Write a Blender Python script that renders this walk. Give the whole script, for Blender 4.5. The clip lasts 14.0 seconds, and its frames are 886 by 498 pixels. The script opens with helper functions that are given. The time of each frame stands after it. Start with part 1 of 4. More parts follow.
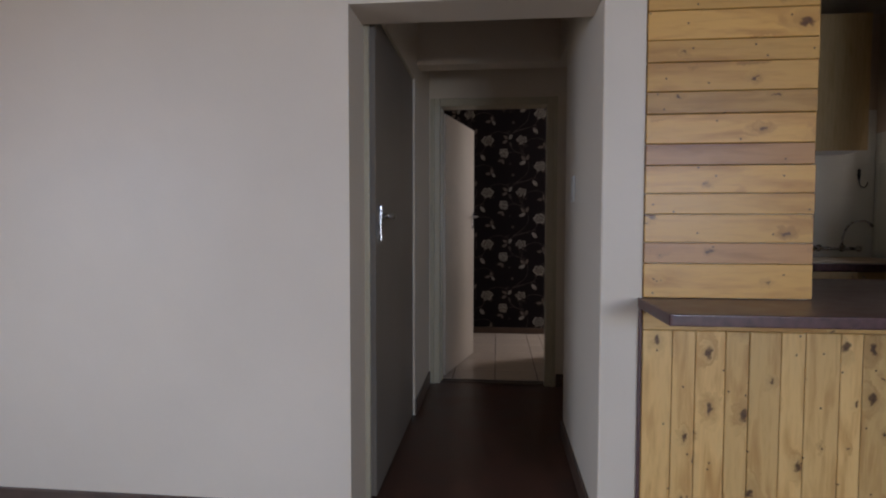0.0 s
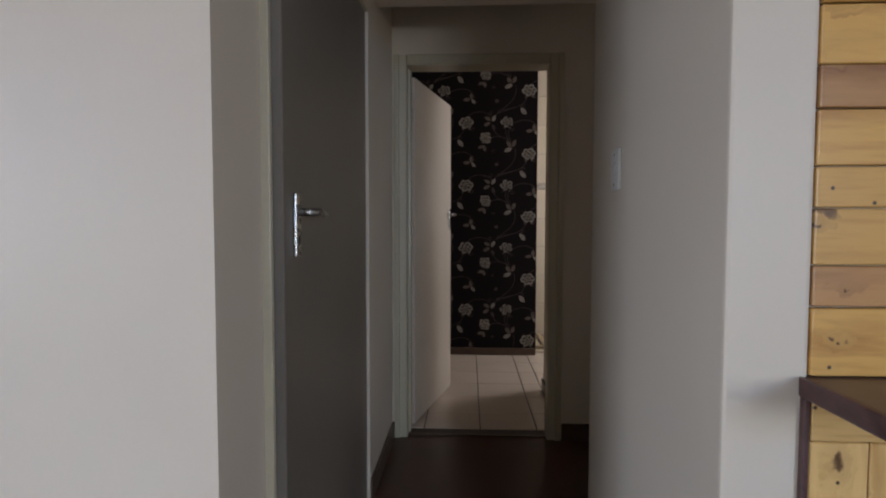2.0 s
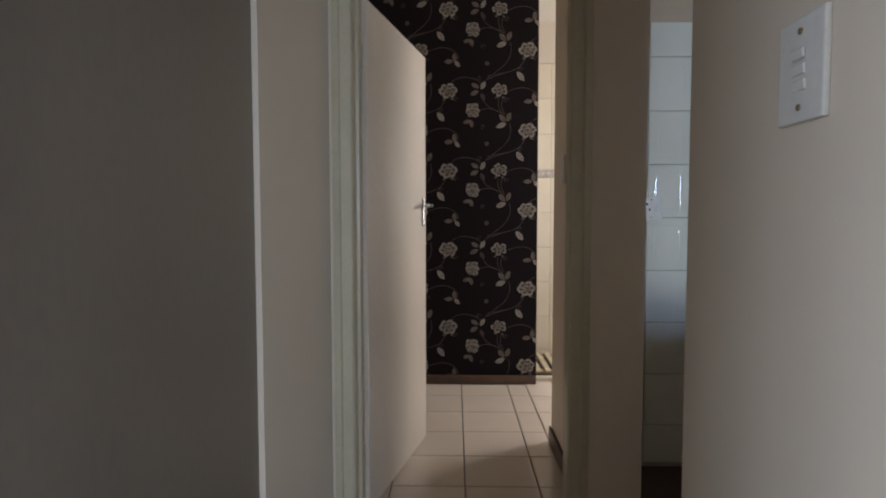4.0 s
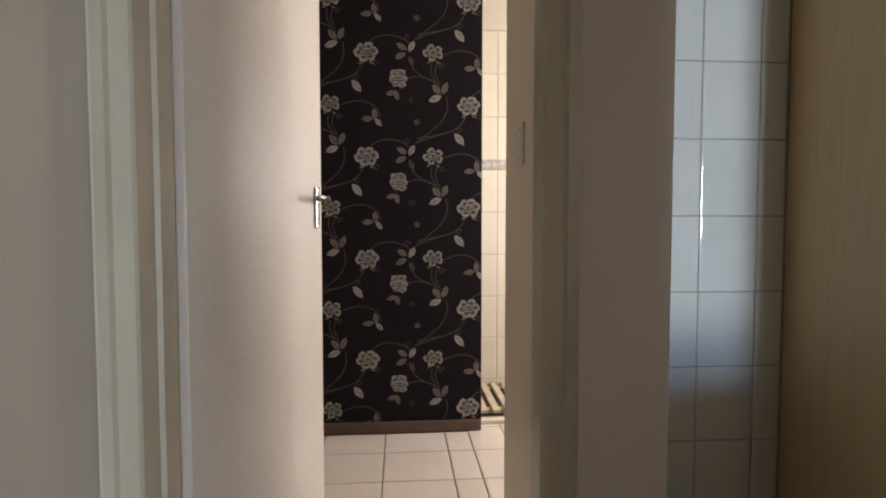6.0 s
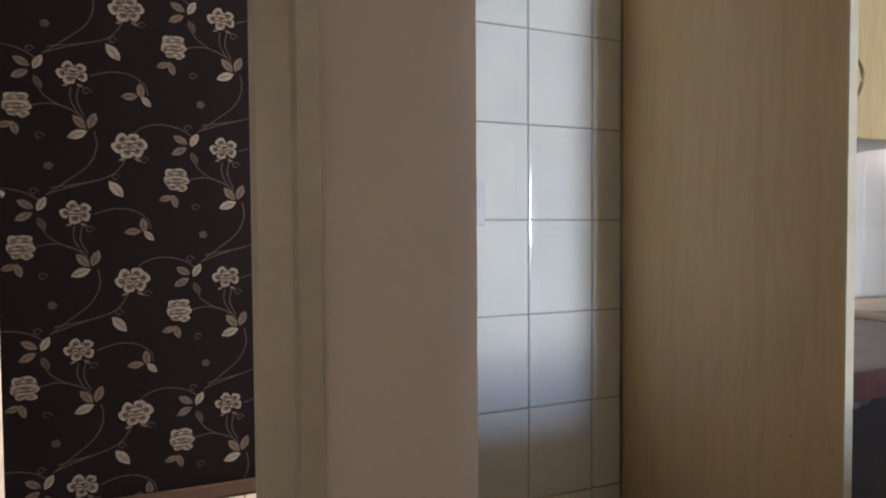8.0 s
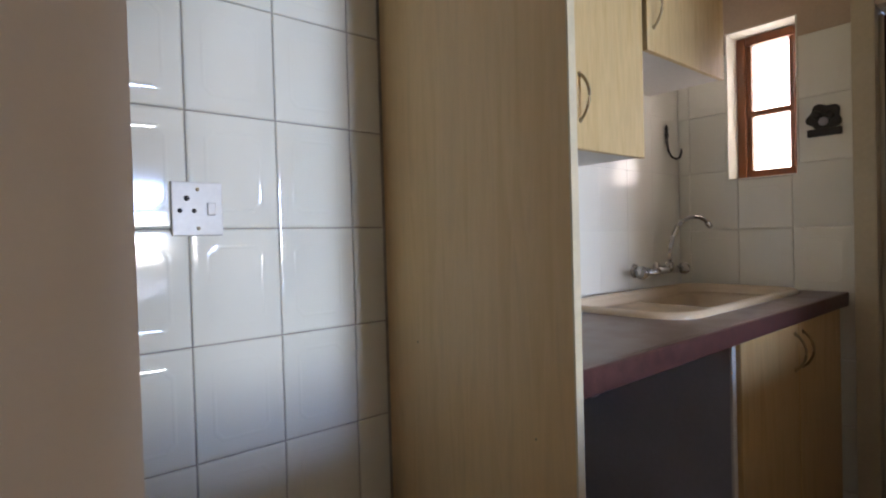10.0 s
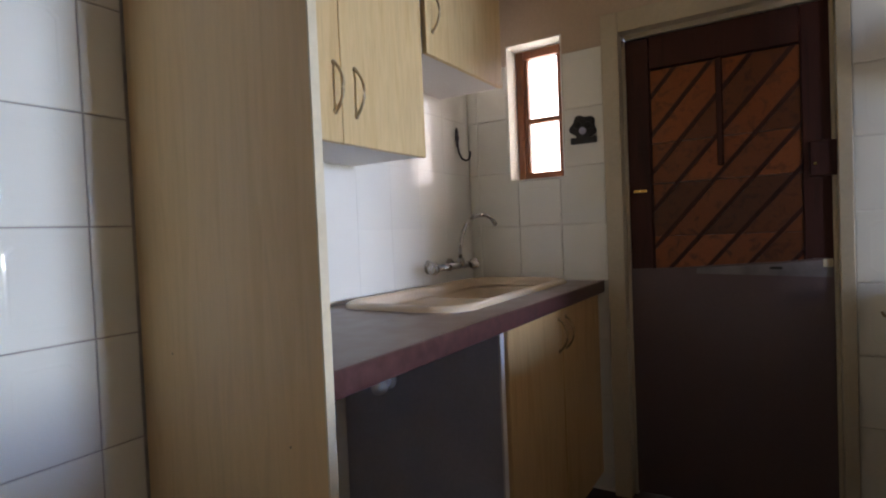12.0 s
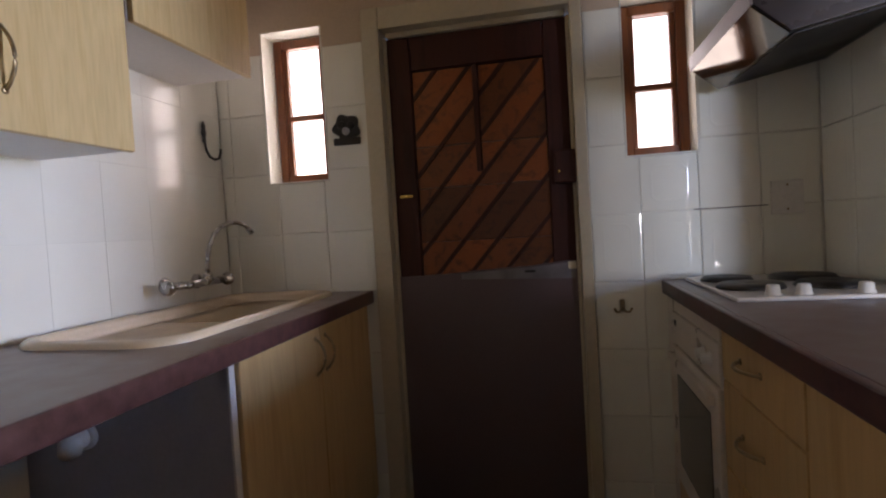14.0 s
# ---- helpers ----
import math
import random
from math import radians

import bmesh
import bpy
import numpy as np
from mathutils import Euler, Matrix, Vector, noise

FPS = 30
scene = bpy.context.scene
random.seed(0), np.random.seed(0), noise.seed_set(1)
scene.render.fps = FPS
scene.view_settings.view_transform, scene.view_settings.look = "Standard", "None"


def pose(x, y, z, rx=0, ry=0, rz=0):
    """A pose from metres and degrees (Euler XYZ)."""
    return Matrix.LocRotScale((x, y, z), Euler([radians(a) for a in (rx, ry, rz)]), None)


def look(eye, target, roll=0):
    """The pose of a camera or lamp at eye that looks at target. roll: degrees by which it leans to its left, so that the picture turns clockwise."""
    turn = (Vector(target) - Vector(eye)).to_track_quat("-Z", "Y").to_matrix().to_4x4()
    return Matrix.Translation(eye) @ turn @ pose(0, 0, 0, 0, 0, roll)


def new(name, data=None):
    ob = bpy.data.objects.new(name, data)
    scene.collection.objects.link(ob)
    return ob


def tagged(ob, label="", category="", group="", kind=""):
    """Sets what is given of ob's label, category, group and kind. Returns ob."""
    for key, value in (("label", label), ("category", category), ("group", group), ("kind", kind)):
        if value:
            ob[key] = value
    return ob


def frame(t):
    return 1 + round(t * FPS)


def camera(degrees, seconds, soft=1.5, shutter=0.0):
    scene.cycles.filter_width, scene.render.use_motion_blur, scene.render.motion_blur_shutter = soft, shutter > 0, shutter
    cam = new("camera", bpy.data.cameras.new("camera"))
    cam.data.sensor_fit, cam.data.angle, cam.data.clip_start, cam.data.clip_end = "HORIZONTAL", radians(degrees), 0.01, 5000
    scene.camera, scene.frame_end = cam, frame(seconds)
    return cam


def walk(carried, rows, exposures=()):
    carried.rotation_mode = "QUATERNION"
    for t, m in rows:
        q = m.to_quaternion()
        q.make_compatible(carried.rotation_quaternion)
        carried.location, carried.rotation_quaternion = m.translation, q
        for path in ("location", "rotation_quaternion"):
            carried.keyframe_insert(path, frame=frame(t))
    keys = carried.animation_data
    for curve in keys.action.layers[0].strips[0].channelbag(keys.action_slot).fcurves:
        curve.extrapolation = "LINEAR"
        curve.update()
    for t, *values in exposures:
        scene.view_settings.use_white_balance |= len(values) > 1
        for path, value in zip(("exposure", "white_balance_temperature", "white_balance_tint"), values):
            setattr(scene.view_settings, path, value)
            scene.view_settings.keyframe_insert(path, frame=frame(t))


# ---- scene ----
cam = camera(78.3, 14.0, soft=2.1)
PATH = [
    (0, (0.111, 0.018, 1.219), (-0.086, 2.006, 1.127), 0.1),
    (0.5, (0.082, 0.261, 1.213), (-0.109, 2.249, 1.12), 0.0),
    (1, (0.044, 0.528, 1.217), (-0.138, 2.518, 1.121), 0.2),
    (1.5, (0.039, 0.798, 1.218), (-0.102, 2.791, 1.121), 0.1),
    (2, (0.025, 1.069, 1.229), (-0.067, 3.065, 1.131), 0.1),
    (2.5, (0.018, 1.338, 1.228), (-0.076, 3.333, 1.125), 0.2),
    (3, (0.02, 1.588, 1.201), (-0.066, 3.583, 1.099), 0.2),
    (3.2, (0.03, 1.688, 1.203), (-0.051, 3.684, 1.102), 0.2),
    (5.3, (0.12, 2.77, 1.21), (0.153, 4.767, 1.094), -0.2),
    (5.5, (0.142, 2.843, 1.204), (0.191, 4.839, 1.093), -0.1),
    (6, (0.184, 3.029, 1.196), (0.344, 5.02, 1.101), 0.0),
    (6.5, (0.248, 3.185, 1.198), (0.522, 5.163, 1.098), -0.2),
    (7, (0.326, 3.319, 1.196), (0.72, 5.278, 1.107), -0.3),
    (7.5, (0.393, 3.398, 1.191), (0.902, 5.33, 1.113), -0.2),
    (8, (0.469, 3.469, 1.186), (1.145, 5.35, 1.128), -0.4),
    (8.5, (0.509, 3.519, 1.191), (1.374, 5.321, 1.126), -0.8),
    (9, (0.54, 3.53, 1.185), (1.585, 5.235, 1.134), -0.9),
    (11.5, (0.753, 3.495, 1.178), (2.3435, 4.7064, 1.129), -2.5),
    (12, (0.757, 3.446, 1.170), (2.453, 4.501, 1.116), -2.4),
    (12.5, (0.798, 3.386, 1.175), (2.573, 4.308, 1.109), -2.5),
    (13, (0.906, 3.393, 1.181), (2.756, 4.148, 1.105), -2.7),
    (13.5, (0.955, 3.4, 1.193), (2.873, 3.962, 1.115), -2.8),
    (14, (1.012, 3.366, 1.171), (2.97, 3.768, 1.102), -3.4),
]
walk(cam, [(t, look(eye, aim, lean)) for t, eye, aim, lean in PATH],
     exposures=[(0.0, -1.84, 6650, 22), (1.5, -1.66, 6650, 20), (3.0, -1.10, 6600, 15), (5.5, -0.16, 6700, 17), (7.0, 0.14, 6750, 18), (9.0, 0.58, 6900, 23), (11.5, 0.24, 6500, 21), (12.5, 0.54, 6750, 27), (14.0, 0.22, 6850, 28)])

# ---- world, sun, window light ----
world = bpy.data.worlds.new("sky")
scene.world = world
world.use_nodes = True
wn = world.node_tree
sky = wn.nodes.new("ShaderNodeTexSky")
sky.sky_type, sky.sun_disc = "NISHITA", False
sky.sun_elevation, sky.sun_rotation = radians(48), radians(-30)
wn.links.new(sky.outputs[0], wn.nodes["Background"].inputs[0])
wn.nodes["Background"].inputs[1].default_value = 0.15

sun = new("sun", bpy.data.lights.new("sun", "SUN"))
sun.data.energy, sun.data.angle, sun.data.color = 3.0, radians(0.6), (1.0, 0.95, 0.86)
sun.matrix_world = look((-4.0, 8.0, 10.0), (0, 0, 0))


def window_lamp(name, eye, aim, width, height, watts, color, spread=180):
    lamp = new(name, bpy.data.lights.new(name, "AREA"))
    lamp.data.shape, lamp.data.size, lamp.data.size_y = "RECTANGLE", width, height
    lamp.data.energy, lamp.data.color, lamp.data.spread = watts, color, radians(spread)
    lamp.matrix_world = look(eye, aim)
    return lamp


# open sky through the upper half of each wide window, pale trees through the lower half, the sunlit garden shining up
SKY, TREES, GARDEN = (0.28, 0.54, 1.0), (0.72, 0.90, 0.99), (1.0, 0.88, 0.62)
for z, color in ((1.80, SKY), (1.20, TREES)):
    window_lamp("daylight_side_window", (-3.30, -0.45, z), (-2.30, -0.45, z - 0.80), 1.7, 0.58, 166, color, 160)
    window_lamp("daylight_rear_window", (2.20, -3.30, z + 0.05), (2.20, -2.30, z - 0.60), 1.20, 0.60, 185, color, 160)
window_lamp("garden_light_side_window", (-3.37, -0.45, 1.50), (-2.37, -0.45, 2.00), 1.7, 1.22, 85, GARDEN)
window_lamp("garden_light_rear_window", (2.20, -3.37, 1.55), (2.20, -2.37, 2.00), 1.20, 1.28, 78, GARDEN)
window_lamp("daylight_bathroom_window", (2.36, 5.95, 1.65), (0, 5.95, 1.65), 0.88, 0.98, 78, (0.95, 0.985, 0.99))

window_lamp("daylight_small_window_left", (3.322, 4.4025, 1.725), (0, 4.4025, 1.725), 0.27, 0.635, 3.4, (1.0, 0.95, 0.88))
window_lamp("daylight_small_window_right", (3.322, 2.9465, 1.692), (0, 2.9465, 1.692), 0.255, 0.59, 1.5, (1.0, 0.95, 0.88))

# ---- materials ----


def shade(name, rough=0.5, metal=0.0, spec=0.5):
    m = bpy.data.materials.new(name)
    m.use_nodes = True
    b = m.node_tree.nodes["Principled BSDF"]
    b.inputs["Roughness"].default_value = rough
    b.inputs["Metallic"].default_value = metal
    b.inputs["Specular IOR Level"].default_value = spec
    return m, m.node_tree, b


def node(t, kind, **values):
    n = t.nodes.new(kind)
    for key, value in values.items():
        n.inputs[key.replace("_", " ")].default_value = value
    return n


def coords(t, scale=(1, 1, 1), per_object=False):
    tc = t.nodes.new("ShaderNodeTexCoord")
    mp = t.nodes.new("ShaderNodeMapping")
    mp.inputs["Scale"].default_value = scale
    t.links.new(tc.outputs["Object"], mp.inputs["Vector"])
    if per_object:
        info = t.nodes.new("ShaderNodeObjectInfo")
        mul = t.nodes.new("ShaderNodeMath")
        mul.operation = "MULTIPLY"
        mul.inputs[1].default_value = 47.0
        t.links.new(info.outputs["Random"], mul.inputs[0])
        t.links.new(mul.outputs[0], mp.inputs["Location"])
    return mp


def ramp(t, source, stops):
    r = t.nodes.new("ShaderNodeValToRGB")
    while len(r.color_ramp.elements) < len(stops):
        r.color_ramp.elements.new(0.5)
    for e, (at, c) in zip(r.color_ramp.elements, stops):
        e.position, e.color = at, (*c, 1) if len(c) == 3 else c
    t.links.new(source, r.inputs[0])
    return r.outputs[0]


def mixed(t, fac, a, b, how="MIX"):
    m = t.nodes.new("ShaderNodeMix")
    m.data_type, m.blend_type = "RGBA", how
    for sock, value in ((m.inputs[0], fac), (m.inputs[6], a), (m.inputs[7], b)):
        if hasattr(value, "is_linked"):
            t.links.new(value, sock)
        elif isinstance(value, (int, float)):
            sock.default_value = value
        else:
            sock.default_value = (*value, 1)
    return m.outputs[2]


def bumped(t, b, source, strength, distance=0.002):
    bp = node(t, "ShaderNodeBump", Strength=strength, Distance=distance)
    t.links.new(source, bp.inputs["Height"])
    t.links.new(bp.outputs[0], b.inputs["Normal"])


def plain(name, color, rough=0.5, metal=0.0, vary=0.12, scale=6.0, grain=60.0, bump=0.08, spec=0.5, stretch=(1, 1, 1), per_object=False, speck=0.93):
    """A surface of one colour with stains at one scale, grain at another and fine relief."""
    m, t, b = shade(name, rough, metal, spec)
    mp = coords(t, stretch, per_object)
    big = node(t, "ShaderNodeTexNoise", Scale=scale, Detail=4.0)
    fine = node(t, "ShaderNodeTexNoise", Scale=grain, Detail=3.0)
    for n in (big, fine):
        t.links.new(mp.outputs[0], n.inputs["Vector"])
    lo = tuple(c * (1 - vary) for c in color)
    hi = tuple(min(1.0, c * (1 + vary)) for c in color)
    c1 = ramp(t, big.outputs[0], [(0.3, lo), (0.7, hi)])
    c2 = ramp(t, fine.outputs[0], [(0.3, (speck,) * 3), (0.7, (1, 1, 1))])
    t.links.new(mixed(t, 1.0, c1, c2, "MULTIPLY"), b.inputs["Base Color"])
    r = ramp(t, big.outputs[0], [(0.3, (rough * 0.85,) * 3), (0.7, (min(1, rough * 1.15),) * 3)])
    t.links.new(r, b.inputs["Roughness"])
    if bump:
        bumped(t, b, fine.outputs[0], bump)
    return m


def pine(name, light, dark, knot, tone=0.16):
    """Varnished pine: the board runs along local x."""
    m, t, b = shade(name, 0.38, 0.0, 0.45)
    mp = coords(t, (1, 1, 1), True)
    sep = t.nodes.new("ShaderNodeSeparateXYZ")
    t.links.new(mp.outputs[0], sep.inputs[0])
    flat = t.nodes.new("ShaderNodeCombineXYZ")
    t.links.new(sep.outputs[0], flat.inputs[0])
    t.links.new(sep.outputs[2], flat.inputs[1])
    kv = t.nodes.new("ShaderNodeMapping")
    kv.inputs["Scale"].default_value = (5.5, 10.0, 1.0)
    t.links.new(flat.outputs[0], kv.inputs["Vector"])
    wob = node(t, "ShaderNodeTexNoise", Scale=38.0, Detail=3.0)
    t.links.new(mp.outputs[0], wob.inputs["Vector"])
    add = t.nodes.new("ShaderNodeVectorMath")
    add.operation = "MULTIPLY_ADD"
    add.inputs[1].default_value = (0.42, 0.42, 0.0)
    t.links.new(wob.outputs["Color"], add.inputs[0])
    t.links.new(kv.outputs[0], add.inputs[2])
    vo = node(t, "ShaderNodeTexVoronoi", Scale=1.0, Randomness=1.0)
    vo.voronoi_dimensions = "2D"
    t.links.new(add.outputs[0], vo.inputs["Vector"])
    pick = node(t, "ShaderNodeSeparateColor")
    t.links.new(vo.outputs["Color"], pick.inputs[0])
    size = t.nodes.new("ShaderNodeMapRange")
    size.inputs["To Min"].default_value, size.inputs["To Max"].default_value = 0.7, 3.2
    t.links.new(pick.outputs[1], size.inputs["Value"])
    near = t.nodes.new("ShaderNodeMath")
    near.operation = "MULTIPLY"
    t.links.new(vo.outputs["Distance"], near.inputs[0])
    t.links.new(size.outputs[0], near.inputs[1])
    kmask = ramp(t, near.outputs[0], [(0.0, (1, 1, 1)), (0.085, (0.8, 0.8, 0.8)), (0.15, (0, 0, 0))])
    halo = ramp(t, near.outputs[0], [(0.0, (1, 1, 1)), (0.50, (0, 0, 0))])
    keep = ramp(t, pick.outputs[0], [(0.36, (0, 0, 0)), (0.40, (1, 1, 1))])
    kmask = mixed(t, 1.0, kmask, keep, "MULTIPLY")
    halo = mixed(t, 1.0, halo, keep, "MULTIPLY")
    gm = t.nodes.new("ShaderNodeMapping")
    gm.inputs["Scale"].default_value = (1.6, 9.0, 13.0)
    t.links.new(mp.outputs[0], gm.inputs["Vector"])
    bend = t.nodes.new("ShaderNodeVectorMath")
    bend.operation = "MULTIPLY_ADD"
    bend.inputs[1].default_value = (0.25, 0.0, 1.1)
    t.links.new(halo, bend.inputs[0])
    t.links.new(gm.outputs[0], bend.inputs[2])
    g1 = node(t, "ShaderNodeTexNoise", Scale=1.6, Detail=5.0, Distortion=0.5)
    g2 = node(t, "ShaderNodeTexNoise", Scale=7.0, Detail=4.0)
    for g in (g1, g2):
        t.links.new(bend.outputs[0], g.inputs["Vector"])
    base = ramp(t, g1.outputs[0], [(0.30, dark), (0.52, light), (0.75, tuple(c * 0.93 for c in light))])
    lines = ramp(t, g2.outputs[0], [(0.30, (0.86, 0.80, 0.72)), (0.50, (1, 1, 1))])
    col = mixed(t, 0.6, base, lines, "MULTIPLY")
    col = mixed(t, mixed(t, 0.50, (0, 0, 0), halo), col, tuple(c * 0.62 for c in dark))
    col = mixed(t, kmask, col, knot)
    dots = node(t, "ShaderNodeTexVoronoi", Scale=6.0, Randomness=1.0)
    dots.voronoi_dimensions = "2D"
    t.links.new(flat.outputs[0], dots.inputs["Vector"])
    dmask = ramp(t, dots.outputs["Distance"], [(0.017, (1, 1, 1)), (0.026, (0, 0, 0))])
    col = mixed(t, dmask, col, (0.05, 0.025, 0.012))
    info = t.nodes.new("ShaderNodeObjectInfo")
    hue = node(t, "ShaderNodeHueSaturation")
    val = t.nodes.new("ShaderNodeMapRange")
    val.inputs["To Min"].default_value, val.inputs["To Max"].default_value = 1 - tone, 1 + tone * 0.6
    t.links.new(info.outputs["Random"], val.inputs["Value"])
    t.links.new(val.outputs[0], hue.inputs["Value"])
    t.links.new(col, hue.inputs["Color"])
    t.links.new(hue.outputs[0], b.inputs["Base Color"])
    bumped(t, b, g2.outputs[0], 0.15, 0.001)
    return m


def laminate(name, light, dark, along="Z", rough=0.42, spec=0.4, fine=0.8):
    """Wood-print laminate with the grain along one world axis."""
    m, t, b = shade(name, rough, 0.0, spec)
    k = {"X": (1.2, 14, 14), "Y": (14, 1.2, 14), "Z": (14, 14, 1.2)}[along]
    mp = coords(t, k, True)
    g1 = node(t, "ShaderNodeTexNoise", Scale=1.7, Detail=5.0, Distortion=0.8)
    g2 = node(t, "ShaderNodeTexNoise", Scale=9.0, Detail=3.0)
    for g in (g1, g2):
        t.links.new(mp.outputs[0], g.inputs["Vector"])
    c = ramp(t, g1.outputs[0], [(0.28, dark), (0.5, light), (0.72, tuple(0.9 * v for v in light))])
    f = ramp(t, g2.outputs[0], [(0.3, (0.88, 0.86, 0.82)), (0.6, (1, 1, 1))])
    t.links.new(mixed(t, fine, c, f, "MULTIPLY"), b.inputs["Base Color"])
    bumped(t, b, g2.outputs[0], 0.05, 0.0006)
    return m


def tinted(m, low, high):
    """Lets every piece of a material differ in depth of stain."""
    t = m.node_tree
    b = t.nodes["Principled BSDF"]
    source = b.inputs["Base Color"].links[0].from_socket
    info = t.nodes.new("ShaderNodeObjectInfo")
    val = t.nodes.new("ShaderNodeMapRange")
    val.inputs["To Min"].default_value, val.inputs["To Max"].default_value = low, high
    hue = node(t, "ShaderNodeHueSaturation")
    t.links.new(info.outputs["Random"], val.inputs["Value"])
    t.links.new(val.outputs[0], hue.inputs["Value"])
    t.links.new(source, hue.inputs["Color"])
    t.links.new(hue.outputs[0], b.inputs["Base Color"])
    return m


def glazed(name, color, rough=0.07, wave=0.10, tone=0.04):
    """Glazed ceramic with a slightly uneven face; each tile differs a little."""
    m, t, b = shade(name, rough, 0.0, 0.6)
    mp = coords(t, (1, 1, 1), True)
    n = node(t, "ShaderNodeTexNoise", Scale=7.0, Detail=2.0)
    s = node(t, "ShaderNodeTexNoise", Scale=3.0, Detail=5.0)
    for x in (n, s):
        t.links.new(mp.outputs[0], x.inputs["Vector"])
    c = ramp(t, s.outputs[0], [(0.3, tuple(v * 0.93 for v in color)), (0.65, color)])
    info = t.nodes.new("ShaderNodeObjectInfo")
    hue = node(t, "ShaderNodeHueSaturation")
    val = t.nodes.new("ShaderNodeMapRange")
    val.inputs["To Min"].default_value, val.inputs["To Max"].default_value = 1 - tone, 1 + 0.7 * tone
    t.links.new(info.outputs["Random"], val.inputs["Value"])
    t.links.new(val.outputs[0], hue.inputs["Value"])
    t.links.new(c, hue.inputs["Color"])
    t.links.new(hue.outputs[0], b.inputs["Base Color"])
    bumped(t, b, n.outputs[0], wave, 0.004)
    return m


WALL = plain("cream_wall_paint", (0.67, 0.578, 0.468), 0.50, vary=0.05, scale=1.3, grain=140, bump=0.010, spec=0.35, speck=0.985)
UPPER = plain("beige_kitchen_paint", (0.52, 0.41, 0.30), 0.6, vary=0.08, scale=3, grain=90, bump=0.1)
CEIL = plain("ceiling_paint", (0.66, 0.60, 0.50), 0.7, vary=0.06, scale=2, grain=80, bump=0.1)
TRIM = plain("frame_enamel", (0.50, 0.44, 0.315), 0.35, vary=0.06, scale=5, grain=60, bump=0.06)
GREYDOOR = plain("grey_door_paint", (0.185, 0.158, 0.130), 0.42, vary=0.12, scale=2.4, grain=70, bump=0.06, stretch=(1, 1, 0.5))
WHITEDOOR = plain("white_door_paint", (0.66, 0.58, 0.49), 0.36, vary=0.05, scale=2, grain=60, bump=0.05)
FLOOR = plain("dark_brown_floor", (0.072, 0.029, 0.019), 0.36, vary=0.30, scale=5, grain=90, bump=0.10)
SKIRT = plain("brown_skirting", (0.085, 0.050, 0.035), 0.40, vary=0.25, scale=9, grain=60, bump=0.1)
PINE = pine("yellow_pine", (0.60, 0.325, 0.086), (0.40, 0.185, 0.044), (0.085, 0.030, 0.009), 0.24)
PINE_PALE = pine("pale_pine", (0.73, 0.450, 0.170), (0.52, 0.270, 0.082), (0.075, 0.028, 0.010), 0.20)
PINE_RED = pine("reddish_pine", (0.50, 0.25, 0.090), (0.30, 0.125, 0.042), (0.08, 0.03, 0.012))
WORKTOP = plain("plum_brown_laminate", (0.118, 0.074, 0.066), 0.36, vary=0.18, scale=14, grain=260, bump=0.01)
NOSING = plain("worn_plum_edging", (0.085, 0.036, 0.033), 0.34, vary=0.40, scale=30, grain=200, bump=0.10)
PANEL = laminate("tan_panel_laminate", (0.74, 0.525, 0.275), (0.67, 0.465, 0.23), fine=0.3)
# The wall cabinets' maple, darker and more orange: low shade put into the colour.
SHADED_MAPLE = laminate("shaded_maple_laminate", (0.56, 0.365, 0.165), (0.46, 0.285, 0.115), fine=0.5)
MAPLE = laminate("pale_maple_laminate", (0.66, 0.485, 0.245), (0.57, 0.395, 0.18))
LIPPING = plain("cream_edge_strip", (0.68, 0.60, 0.42), 0.4, vary=0.08, scale=12, grain=80, bump=0.05)
CARCASS = plain("white_melamine", (0.66, 0.64, 0.62), 0.4, vary=0.05, scale=4, grain=80, bump=0.03)
GREYSIDE = plain("grey_melamine", (0.40, 0.40, 0.47), 0.42, vary=0.10, scale=4, grain=80, bump=0.04)
TILE = glazed("white_wall_tile", (0.80, 0.80, 0.715))
TILE_SINK = glazed("white_sink_tile", (0.80, 0.79, 0.72), 0.14, 0.06, 0.006)
TILE_CREAM = glazed("cream_wall_tile", (0.74, 0.64, 0.50), 0.12)
TILE_BAND = plain("patterned_border_tile", (0.46, 0.40, 0.34), 0.2, vary=0.4, scale=40, grain=120, bump=0.1)
TILE_FLOOR = glazed("beige_floor_tile", (0.66, 0.56, 0.475), 0.22, 0.06)
GROUT = plain("grey_grout", (0.40, 0.37, 0.33), 0.85, vary=0.2, scale=20, grain=200, bump=0.2)
GROUT_PALE = plain("white_grout", (0.74, 0.72, 0.65), 0.8, vary=0.08, scale=20, grain=200, bump=0.1)
GROUT_DARK = plain("dark_grout", (0.10, 0.085, 0.075), 0.85, vary=0.2, scale=20, grain=200, bump=0.2)
CHROME = plain("worn_chrome", (0.46, 0.45, 0.44), 0.27, 1.0, vary=0.10, scale=30, grain=200, bump=0.02)
BRONZE = plain("dark_bronze", (0.36, 0.28, 0.17), 0.38, 0.8, vary=0.25, scale=40, grain=200, bump=0.05)
BRASS = plain("yellow_brass", (0.75, 0.55, 0.20), 0.25, 1.0, vary=0.1, scale=40, grain=200, bump=0.02)
IRON = plain("black_iron", (0.022, 0.020, 0.020), 0.45, 0.3, vary=0.3, scale=40, grain=200, bump=0.1)
PLASTIC = plain("white_plastic", (0.68, 0.66, 0.62), 0.32, vary=0.04, scale=20, grain=100, bump=0.02)
SLOT = plain("dark_recess", (0.02, 0.018, 0.017), 0.6, vary=0.1, bump=0.0)
ENAMEL = plain("white_enamel", (0.70, 0.68, 0.66), 0.15, vary=0.04, scale=8, grain=120, bump=0.02)
